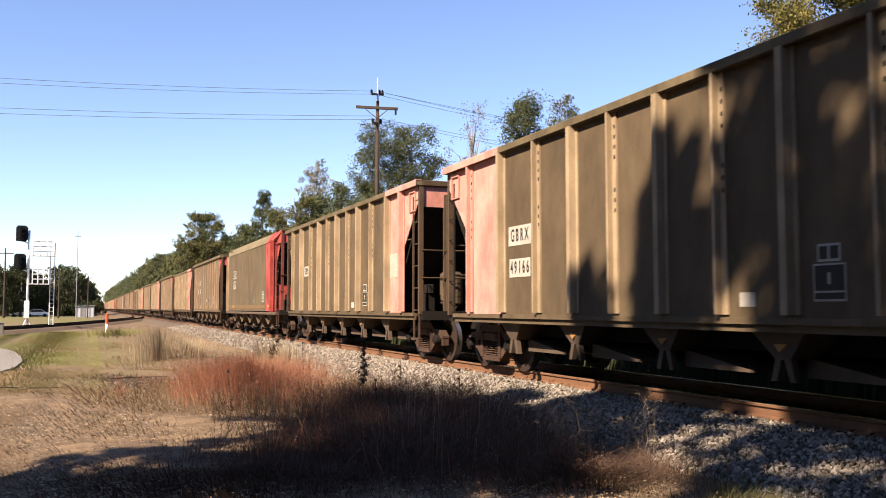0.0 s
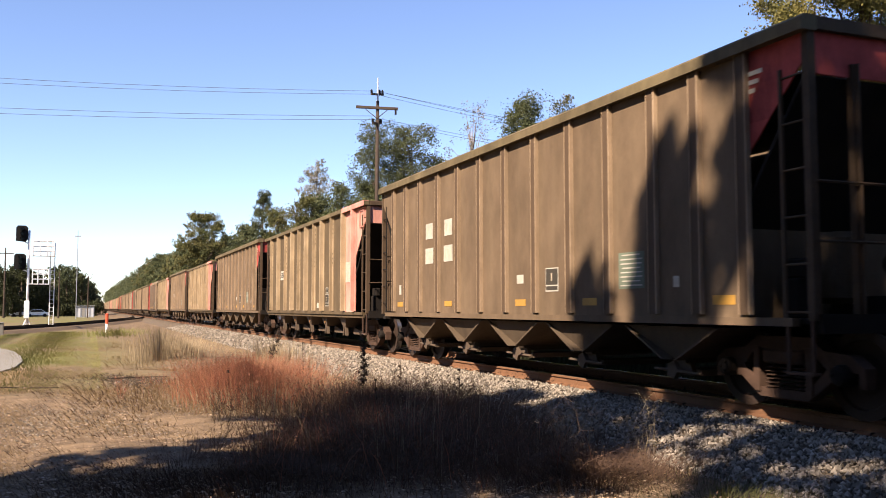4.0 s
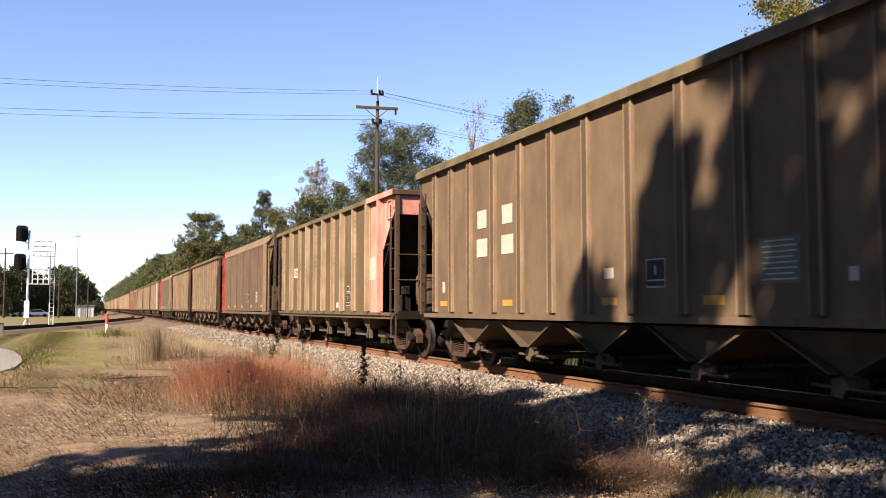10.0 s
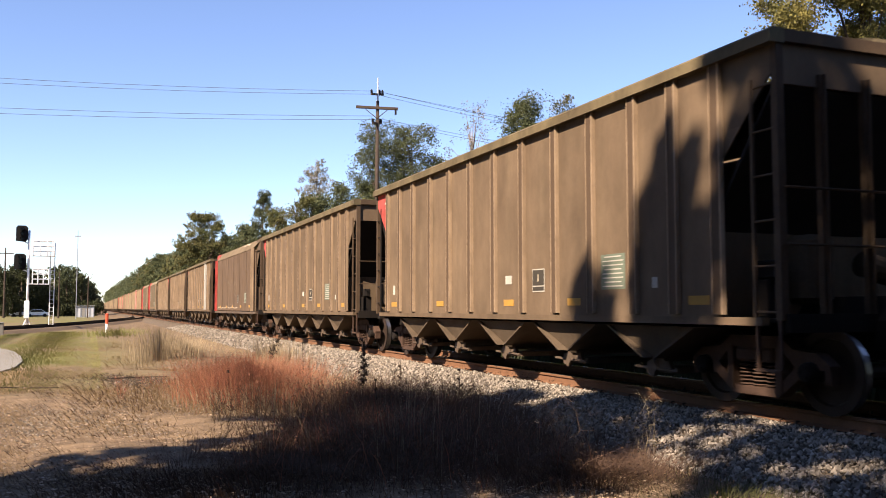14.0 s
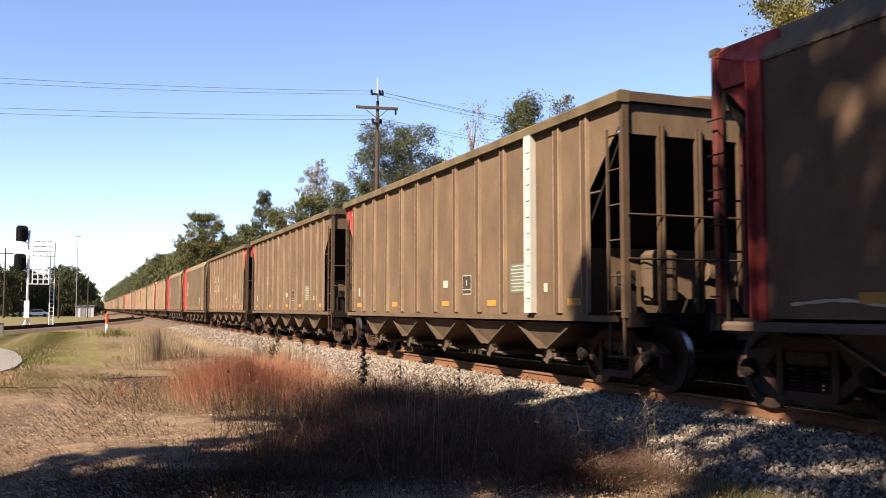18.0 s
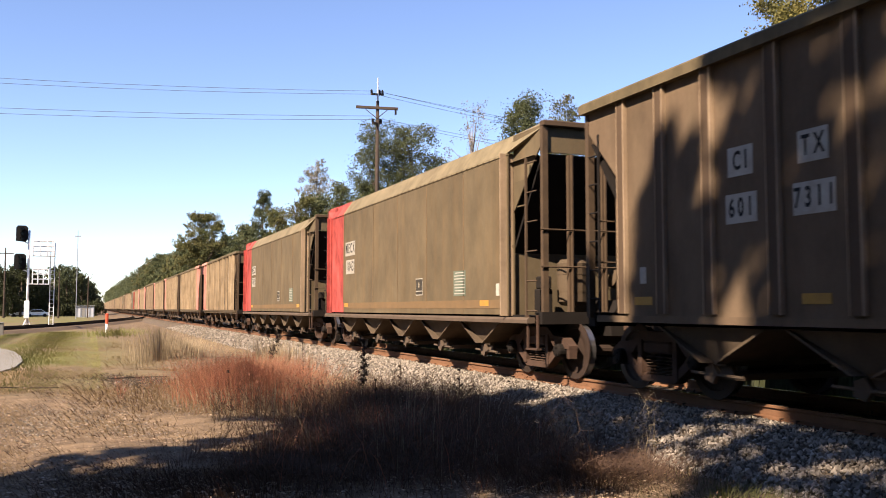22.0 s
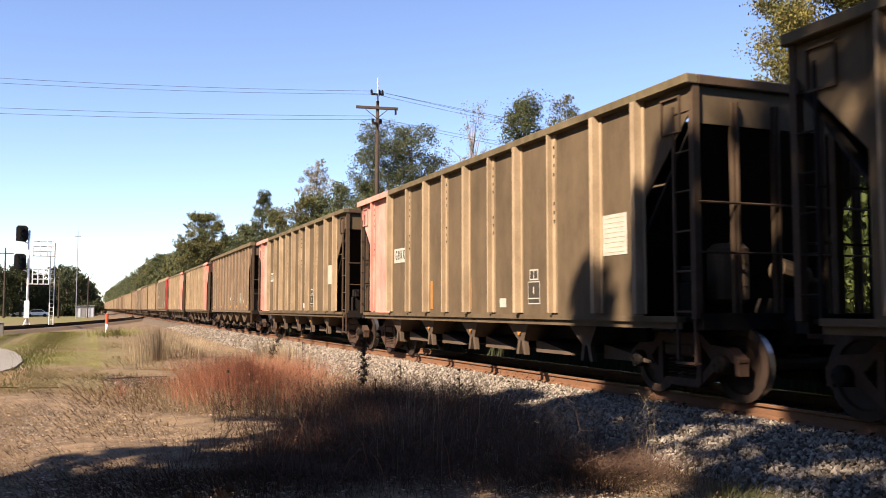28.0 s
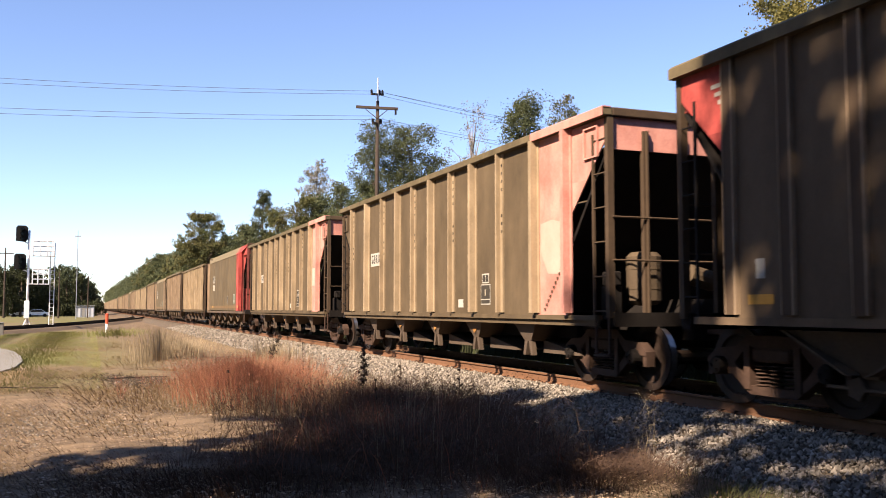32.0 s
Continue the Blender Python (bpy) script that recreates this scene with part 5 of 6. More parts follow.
# tall trees behind the camera, whose shade falls over the weeds and the passing cars
# the trees stay out of view; their crowns are shaped to throw the dapples
shade = [
    # x, y, height, radius, crown's foot, clumps, leaves to a clump, taper, spread of a clump
    (-7.5, 3.05, 16.8, 2.1, 0.14, 230, 60, 1.4, 0.36),
    (-7.0, 5.0, 7.0, 1.1, 0.14, 40, 110, 0.6, 0.74),
    (-8.0, 1.7, 18.3, 1.1, 0.72, 200, 24, 1.2, 0.22),
    (-8.0, -0.95, 21.6, 1.25, 0.63, 400, 14, 0.8, 0.22),
    (-8.0, -3.4, 22.0, 2.1, 0.70, 540, 14, 0.6, 0.26),
    (-8.0, -6.2, 21.5, 2.3, 0.30, 60, 90, 0.6, 0.74),
    (-8.0, -8.3, 21.0, 3.0, 0.14, 70, 100, 0.6, 0.74),
    (-12.0, 0.85, 17.0, 2.4, 0.14, 90, 110, 0.6, 0.6),
    (-12.0, -8.2, 21.0, 3.2, 0.14, 70, 100, 0.6, 0.74),
    (-13.0, -4.8, 17.2, 2.0, 0.50, 44, 44, 0.6, 0.34),
    (-8.4, 0.75, 14.0, 1.55, 0.30, 110, 57, 0.7, 0.43),
    (-8.0, 5.7, 14.0, 1.35, 0.77, 90, 60, 0.7, 0.40),
    (-8.0, -1.9, 14.6, 1.3, 0.76, 30, 48, 0.6, 0.30),
]
for i, (x, y, h, r, low, clumps, per, taper, clump) in enumerate(shade):
    tagged(tree("tree", x, y, h, r, "oak", 160 + i, "tall leafy tree by the roadside", clumps=clumps, per=per, leaf_size=0.165, bottom=low, clump=clump, trunk=0.24, limbs=24, taper=taper), group="roadside trees")
# the wood goes on behind the camera: added trees, unseen, that block sky light
for i, (x, y, h) in enumerate([(-26, -10, 18), (-25, -18, 19), (-15, -14, 18), (-8, -14, 17), (-1, -13, 15), (3, -20, 16), (-20, -24, 18), (-10, -24, 18), (-32, -20, 18), (-34, -12, 17)]):
    tagged(tree("tree", x, y, h, 4.4, "oak", 190 + i, "tall leafy tree by the roadside", clumps=70, per=30, leaf_size=0.48, bottom=0.06, clump=1.5, trunk=0.28), group="roadside trees")

# an added belt of trees, out of view, that lowers the sky light
for i in range(11):
    tagged(tree("tree", -28 - 3 * (i % 2), 2 + 6.5 * i, 17 + (i * 7) % 4, 3.6, "oak", 500 + i, "added tree out of view that dims sky light", clumps=80, per=50, leaf_size=0.36, bottom=0.05, clump=1.4, trunk=0.28), group="roadside trees")

# added undergrowth behind the camera, unseen, that blocks low sky light
rnd = random.Random(48)
for x, y in [(-9.5, -1.5), (-10.5, 2.5), (-9, -5.5), (-11, -9), (-7, -10), (-3.5, -9), (0.5, -9.5), (4.0, -8.5), (7.0, -11), (4.5, -13), (-12, 6), (11.5, -9), (15.5, -6)]:
    tagged(tree("shrub", x, y, rnd.uniform(4.5, 6.5), rnd.uniform(2.2, 2.8), rnd.choice(("bush", "oak")), int(700 + 9 * x + y), "added shrub out of view that blocks low sky light", clumps=60, per=40, leaf_size=0.3, bottom=0.02, clump=1.1, category="shrub", trunk=0.09), group="roadside shrubs")

# grass and weeds
p, g = field(24000, 31, -7, 5.4, 7, 46, 1.5)
blades("dry_grass", p, 0.03 + 0.08 * g.random(len(p)), 1.5, 0.004, L["dry"], 31, "short dry straw-coloured grass")
p, g = field(40000, 39, -3.4, 3.6, 9.0, 25.0, 1.3)
blades("dry_grass", p, 0.025 + 0.055 * g.random(len(p)), 2.2, 0.005, L["dry"], 39, "matted dry straw-coloured grass")
p, g = field(34000, 32, -6, 0.3, 19, 66, 1.3)
blades("green_grass", p, 0.04 + 0.06 * g.random(len(p)), 1.2, 0.008, L["green_grass"], 32, "short green grass with yellow patches")
p, g = scatter(16000, 33, 2.85, 17.2, 1.2, 2.9)
blades("russet_grass", p, 0.20 + 0.58 * g.random(len(p)) ** 1.3, 0.7, 0.003, L["red_grass"], 33, "russet-red clump of dry grass", heads=0.5)
p, g = scatter(720, 34, 2.1, 30.3, 1.15, 2.6)
blades("tall_straw", p, 0.45 + 0.75 * g.random(len(p)), 0.35, 0.007, L["straw"], 34, "tall pale straw stems standing dry", heads=1.0)
p, g = scatter(1500, 47, 3.4, 36.0, 1.3, 10.0)
p = p[(p[:, 0] < 5.4) & (p[:, 1] < 60)]
blades("dry_grass", p, 0.12 + 0.38 * g.random(len(p)), 0.6, 0.007, L["straw"], 47, "thin dry grass along the foot of the ballast", heads=0.4)
p, g = scatter(700, 48, 1.6, 58.0, 2.2, 6.0)
blades("dry_grass", p, 0.15 + 0.35 * g.random(len(p)), 0.6, 0.014, L["green_grass"], 48, "uncut tufts round the marker post", heads=0.4)
p, g = scatter(260, 49, 3.4, 9.8, 1.6, 2.0)
blades("tall_straw", p, 0.3 + 0.5 * g.random(len(p)), 0.5, 0.0035, L["straw"], 49, "scattered pale stems among the dark weeds", heads=0.5)
p, g = scatter(70, 51, 3.8, 8.35, 0.05, 0.05)
blades("tall_straw", p, 0.10 + 0.10 * g.random(len(p)), 0.9, 0.004, L["straw"], 51, "small pale tuft of dried stems", heads=2.0)
p, g = scatter(420, 35, 4.9, 25.0, 0.7, 6.0)
blades("tall_straw", p, 0.3 + 0.5 * g.random(len(p)), 0.4, 0.009, L["straw"], 35, "tall pale straw stems standing dry", heads=1.0)
# brown weeds massed here also darken the ground where tree shade falls
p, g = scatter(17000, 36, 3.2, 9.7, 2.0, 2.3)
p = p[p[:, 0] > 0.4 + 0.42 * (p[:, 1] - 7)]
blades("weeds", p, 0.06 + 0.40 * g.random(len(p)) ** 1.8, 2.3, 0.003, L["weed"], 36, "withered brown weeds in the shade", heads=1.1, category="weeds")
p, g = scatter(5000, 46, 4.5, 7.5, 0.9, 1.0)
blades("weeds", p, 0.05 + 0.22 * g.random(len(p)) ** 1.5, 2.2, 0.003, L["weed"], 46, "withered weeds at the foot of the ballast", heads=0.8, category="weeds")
# a dense low mat, added to deepen the shade on the ground
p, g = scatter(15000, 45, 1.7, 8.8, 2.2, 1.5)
blades("weeds", p, 0.03 + 0.13 * g.random(len(p)) ** 1.5, 3.0, 0.004, L["weed"], 45, "low mat of withered weeds that deepens the shade", heads=0.6, category="weeds")
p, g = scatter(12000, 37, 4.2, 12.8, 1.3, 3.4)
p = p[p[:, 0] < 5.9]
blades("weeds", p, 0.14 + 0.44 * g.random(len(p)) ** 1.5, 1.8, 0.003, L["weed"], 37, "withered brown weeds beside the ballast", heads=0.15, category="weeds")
p, g = scatter(1300, 38, 5.0, 6.2, 0.9, 1.4)
blades("green_grass", p, 0.04 + 0.11 * g.random(len(p)), 1.3, 0.003, L["low_grass"], 38, "fresh green grass at the foot of the ballast")


def bushes(name, spots, seed, mat, label):
    """Tangled weed bushes: stems that fork into twigs, with small withered leaves."""
    rng = np.random.default_rng(seed)
    quads, leaves = [], []

    def ribbon(a, b, w):
        d = b - a
        n = np.cross(d, rng.normal(size=3))
        n = n / (np.linalg.norm(n) + 1e-9) * w
        quads.append(np.array([a - n, a + n, b + n * 0.6, b - n * 0.6]))
    for x, y, h in spots:
        base = np.array([x, y, GROUND])
        for _ in range(int(rng.integers(7, 13))):
            p0, d = base + rng.normal(0, 0.06, 3) * (1, 1, 0), rng.normal(0, 0.32, 3)
            d[2] = 1.0
            d /= np.linalg.norm(d)
            n = 5
            length = h * rng.uniform(0.6, 1.1)
            for k in range(n):
                p1 = p0 + d * length / n
                ribbon(p0, p1, 0.0034 * (1 - 0.12 * k))
                if k:
                    for _ in range(3):
                        t = d * 0.5 + rng.normal(0, 0.6, 3)
                        e = p1 + t / np.linalg.norm(t) * length * rng.uniform(0.1, 0.28)
                        ribbon(p1, e, 0.0018)
                        leaves += [e + rng.normal(0, 0.03, 3) for _ in range(2)]
                d = d + rng.normal(0, 0.16, 3)
                d /= np.linalg.norm(d)
                p0 = p1
    v = np.concatenate(quads)
    f = np.arange(len(v)).reshape(-1, 4)
    lv, lf = leaf_quads(np.array(leaves), 0.004 + 0.008 * rng.random(len(leaves)), rng)
    v, f = np.concatenate([v, lv]), np.concatenate([f, lf + len(v)])
    tagged(new(name, raw_mesh(name, v, f, mat)), label, "weeds", kind="stuff")


bush_rng = np.random.default_rng(77)
spots = [(x, y, h) for x, y, h in zip(bush_rng.normal(3.7, 1.1, 46), bush_rng.uniform(7.0, 13.6, 46), bush_rng.uniform(0.3, 0.85, 46)) if x < 5.6]
spots += [(x, y, h) for x, y, h in zip(bush_rng.uniform(4.3, 5.4, 22), bush_rng.uniform(9.6, 12.6, 22), bush_rng.uniform(0.4, 0.75, 22))]
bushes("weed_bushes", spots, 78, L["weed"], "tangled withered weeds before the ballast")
bushes("weed_bushes", [(x, y, h) for x, y, h in zip(bush_rng.normal(2.5, 0.7, 26), bush_rng.uniform(14, 20, 26), bush_rng.uniform(0.35, 0.75, 26))], 79, L["red_grass"], "russet weeds in the sun")
bushes("weed_bushes", [(x, y, h) for x, y, h in zip(bush_rng.normal(4.9, 0.5, 16), bush_rng.uniform(7, 26, 16), bush_rng.uniform(0.3, 0.7, 16))], 80, L["straw"], "dry weeds along the foot of the ballast")

# dark scrub along the far side of the line
for k in range(5):
    p, g = field(4200, 60 + k, 12.2, 13.9, 2 + 14 * k, 16 + 14 * k, 1.0)
    blades("scrub", p, 0.5 + 0.7 * g.random(len(p)), 0.6, 0.02, L["scrub"], 60 + k, "dark green scrub along the far side of the line", heads=2.0, category="scrub")
p, g = scatter(2600, 43, 2.9, 15.5, 1.6, 3.6)
blades("dry_grass", p, 0.12 + 0.4 * g.random(len(p)) ** 1.5, 1.0, 0.004, L["straw"], 43, "tangled straw among the russet grass")
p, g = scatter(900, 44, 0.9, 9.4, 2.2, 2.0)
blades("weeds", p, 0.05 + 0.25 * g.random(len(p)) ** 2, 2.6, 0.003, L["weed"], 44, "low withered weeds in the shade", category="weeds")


def litter(name, n, seed, x0, x1, y0, y1, size, label):
    p, g = field(n, seed, x0, x1, y0, y1)
    c = np.concatenate([p, np.full((n, 1), GROUND + 0.02) + 0.03 * g.random((n, 1))], 1)
    v, f = leaf_quads(c, size * (0.5 + g.random(n)), g, flat=0.93)
    tagged(new(name, raw_mesh(name, v, f, L["litter"])), label, "leaves", kind="stuff")


litter("leaf_litter", 48000, 41, -6, 5.0, 6.0, 26, 0.019, "fallen brown leaves strewn on the ground")
litter("leaf_litter", 5000, 42, -5.5, 3.2, 8.5, 24, 0.024, "larger curled leaves fallen on the dry grass")
p, g = scatter(1300, 52, 3.0, 9.6, 1.9, 1.9)
p = p[p[:, 0] > 0.6 + 0.42 * (p[:, 1] - 7)]
blades("weeds", p, 0.15 + 0.50 * g.random(len(p)) ** 1.4, 1.2, 0.003, L["red_grass"], 52, "russet stems among the dark weeds", heads=0.8, category="weeds")
p, g = field(4500, 53, -5.0, 3.0, 9.0, 23.0, 1.0)
blades("dry_grass", p, 0.05 + 0.10 * g.random(len(p)) ** 2, 1.6, 0.006, L["weed"], 53, "withered brown stubble in the dry grass")


def gravel(n, seed, x0, x1, y0, y1, size, mat="stone"):
    rng = np.random.default_rng(seed)
    base = np.array([(1, 0, 0), (-1, 0, 0), (0, 1, 0), (0, -1, 0), (0, 0, 0.7), (0, 0, -0.7)], float)
    tri = np.array([(0, 2, 4), (2, 1, 4), (1, 3, 4), (3, 0, 4), (2, 0, 5), (1, 2, 5), (3, 1, 5), (0, 3, 5)])
    c = np.stack([rng.normal((x0 + x1) / 2, (x1 - x0) / 4, n), rng.normal((y0 + y1) / 2, (y1 - y0) / 4, n), np.full(n, GROUND + 0.02)], -1)
    v = c[:, None] + base[None] * (0.5 + rng.random((n, 6, 1))) * (size * (0.4 + rng.random((n, 1, 1))))
    tagged(new("gravel_patch", raw_mesh("gravel_patch", v.reshape(-1, 3), (tri[None] + 6 * np.arange(n)[:, None, None]).reshape(-1, 3), M[mat])), "patch of grey gravel in the dry grass", "gravel", kind="stuff")


gravel(900, 71, 0.0, 1.9, 19.6, 23.0, 0.03, "dark_stone")
gravel(160, 73, 0.0, 1.9, 19.6, 23.0, 0.03)
gravel(2600, 72, -3.4, 2.2, 9.8, 17.0, 0.014)


def tall_weed(x, y, h, lean_deg, seed, n, spread):
    """One tall dead weed with a drooping plume."""
    rng = random.Random(seed)
    root = new("tall_weed")
    root.matrix_basis = pose(x, y, GROUND, 0, lean_deg, rng.uniform(-20, 20))
    bm = bmesh.new()
    tube(bm, [(0, 0, 0), (0.01, 0, h * 0.5), (0.0, 0.01, h)], [0.009, 0.007, 0.002], 5)
    part("stem", finish(bm, "stem", M["stick"]), root)
    g = np.random.default_rng(seed)
    # sprays that leave the stem upward and droop at their tips
    m = max(5, n // 45)
    start = 0.38 + 0.58 * g.random(m)
    out = g.normal(0, 1, (m, 2))
    reach = spread * (1.0 + 2.4 * g.random(m)) * (1.3 - 0.7 * start)
    which, t = g.integers(0, m, n), g.random(n) ** 0.7
    side = out[which] / (np.linalg.norm(out[which], axis=1, keepdims=True) + 1e-6) * (reach[which] * t)[:, None]
    rise = h * start[which] + reach[which] * (1.6 * t - 0.9 * t * t)
    c = np.concatenate([side, rise[:, None]], 1) + g.normal(0, 0.35 * spread, (n, 3)) * (0.3 + t[:, None])
    v, f = leaf_quads(c, 0.006 + 0.012 * g.random(n), g)
    tagged(part("seed_head", raw_mesh("seed_head", v, f, L["dark_weed"]), root), kind="stuff")
    return tagged(root, "tall dark dead weed with a shaggy seed head", "weed", "tall weeds")


for i, (x, y, h, a, n, spread) in enumerate([(3.79, 12.9, 1.15, 2, 1500, 0.042), (3.70, 20.5, 1.08, 19, 1300, 0.05), (2.1, 14.9, 0.82, 1, 160, 0.012), (3.78, 16.8, 1.03, -1, 160, 0.012),
                                             (5.3, 15.6, 0.76, 2, 260, 0.02), (5.55, 13.4, 0.68, 3, 200, 0.02), (3.2, 10.2, 0.8, -3, 160, 0.012)]):
    tall_weed(x, y, h, a, 50 + i, n, spread)


def stick(name, pts, r, label):
    bm = bmesh.new()
    tube(bm, pts, [r] * (len(pts) - 1) + [r * 0.5], 6)
    tagged(new(name, finish(bm, name, M["stick"])), label, "branch")


stick("fallen_branch", [(-2.6, 20.2, GROUND + 0.03), (-1.7, 19.8, GROUND + 0.05), (-1.1, 19.7, GROUND + 0.03), (-0.55, 19.4, GROUND + 0.04)], 0.016, "thin dark fallen branch lying in the grass")
stick("fallen_branch", [(0.2, 21.4, GROUND + 0.03), (0.7, 21.3, GROUND + 0.06), (1.2, 21.6, GROUND + 0.04), (1.68, 21.5, GROUND + 0.05)], 0.018, "thin dark fallen branch lying in the gravel")

# ---- concrete path ----
bm = bmesh.new()
prism(bm, [(-14, 22.0), (-3.2, 22.6), (-2.15, 24.2), (-1.85, 26.5), (-1.85, 29.5), (-2.1, 32.6), (-2.6, 36.5), (-3.4, 39.7), (-5, 42), (-14, 44)], 2, GROUND - 0.1, GROUND + 0.045)
tagged(new("pavement", finish(bm, "pavement", M["concrete"])), "pale worn concrete pad in the grass", "pavement", kind="structure")


# ---- utility pole and wires ----
def utility_pole(x, y, h, heading):
    root = new("utility_pole")
    root.matrix_basis = pose(x, y, GROUND, 0, 0, heading)
    bm = bmesh.new()
    tube(bm, [(0, 0, 0), (0, 0, h * 0.5), (0.02, 0, h - 1.2)], [0.13, 0.105, 0.08], 12)
    part("pole", finish(bm, "pole", M["pole"], smooth=True), root)
    bm = bmesh.new()
    tube(bm, [(0.02, 0, h - 1.3), (0.03, 0, h)], [0.06, 0.03], 8)
    part("pole_top_pin", finish(bm, "pole_top_pin", M["steel"]), root)
    for z, half, tilt in ((h - 1.58, 1.07, 3),):
        bm = bmesh.new()
        box(bm, -half, half, -0.17, -0.06, -0.07, 0.07)
        part("crossarm", finish(bm, "crossarm", M["pole"], 0.01), root, "", pose(0, 0, z, 0, tilt, 0))
        bm = bmesh.new()
        for sx in (-1, 1):
            tube(bm, [(sx * 0.6, -0.12, z - 0.05), (0, -0.12, z - 0.55)], 0.02, 6)
        part("arm_brace", finish(bm, "arm_brace", M["pole"]), root)
    for z, turn in ((h - 0.85, 60), (h - 2.35, 70)):
        bm = bmesh.new()
        box(bm, -0.55, 0.55, -0.05, 0.05, -0.05, 0.05)
        part("crossarm", finish(bm, "crossarm", M["pole"], 0.01), root, "", pose(0, 0, z, 0, -10, turn))
        for s in (-0.5, 0.5, 0.25):
            bm = bmesh.new()
            lathe(bm, [(0.0, 0.03), (0.02, 0.07), (0.08, 0.05), (0.10, 0.075), (0.16, 0.05), (0.2, 0.02)], False, 10)
            part("insulator", finish(bm, "insulator", M["signal_black"]), root, "", pose(0, 0, z, 0, -10, turn) @ pose(s, 0, 0.04))
    bm = bmesh.new()
    box(bm, -0.05, 0.05, -0.05, 0.05, -0.3, 0.0)
    part("hanging_cutout", finish(bm, "hanging_cutout", M["under"]), root, "", pose(0.95, -0.12, h - 1.63))
    return tagged(root, "weathered wooden utility pole with crossarms", "utility pole", "utility poles")


POLE = (13.4, 43.1)
utility_pole(*POLE, 13.41, 0 - HEADING)
utility_pole(-38.0, 52.0, 13.4, 60)
utility_pole(51.2, 55.0, 13.4, 70)


def wire(a, b, sag):
    bm = bmesh.new()
    a, b = Vector(a), Vector(b)
    pts = [a.lerp(b, k / 16) - Vector((0, 0, sag * 4 * (k / 16) * (1 - k / 16))) for k in range(17)]
    tube(bm, pts, 0.010, 5)
    tagged(new("power_line", finish(bm, "power_line", M["wire"])), "thin dark overhead cable", "cable", "overhead cables")


for z0, z1, sag, off in ((12.35, 13.9, 0.9, 0.3), (12.05, 13.5, 0.95, -0.3), (11.05, 11.7, 0.7, 0.3), (10.75, 11.4, 0.8, -0.3)):
    wire((POLE[0], POLE[1] + off, z0), (-38.0, 52.0 + off, z1), sag)
for z0, z1, sag, off in ((12.35, 13.3, 0.5, 0.3), (12.3, 13.2, 0.65, 0.1), (12.0, 12.7, 0.6, -0.3), (10.95, 11.6, 0.5, 0.3), (10.7, 11.2, 0.6, -0.3)):
    wire((POLE[0], POLE[1] + off, z0), (51.2, 55.0 + off, z1), sag)
wire((POLE[0], POLE[1], 9.3), (51.2, 55.0, 8.6), 0.7)


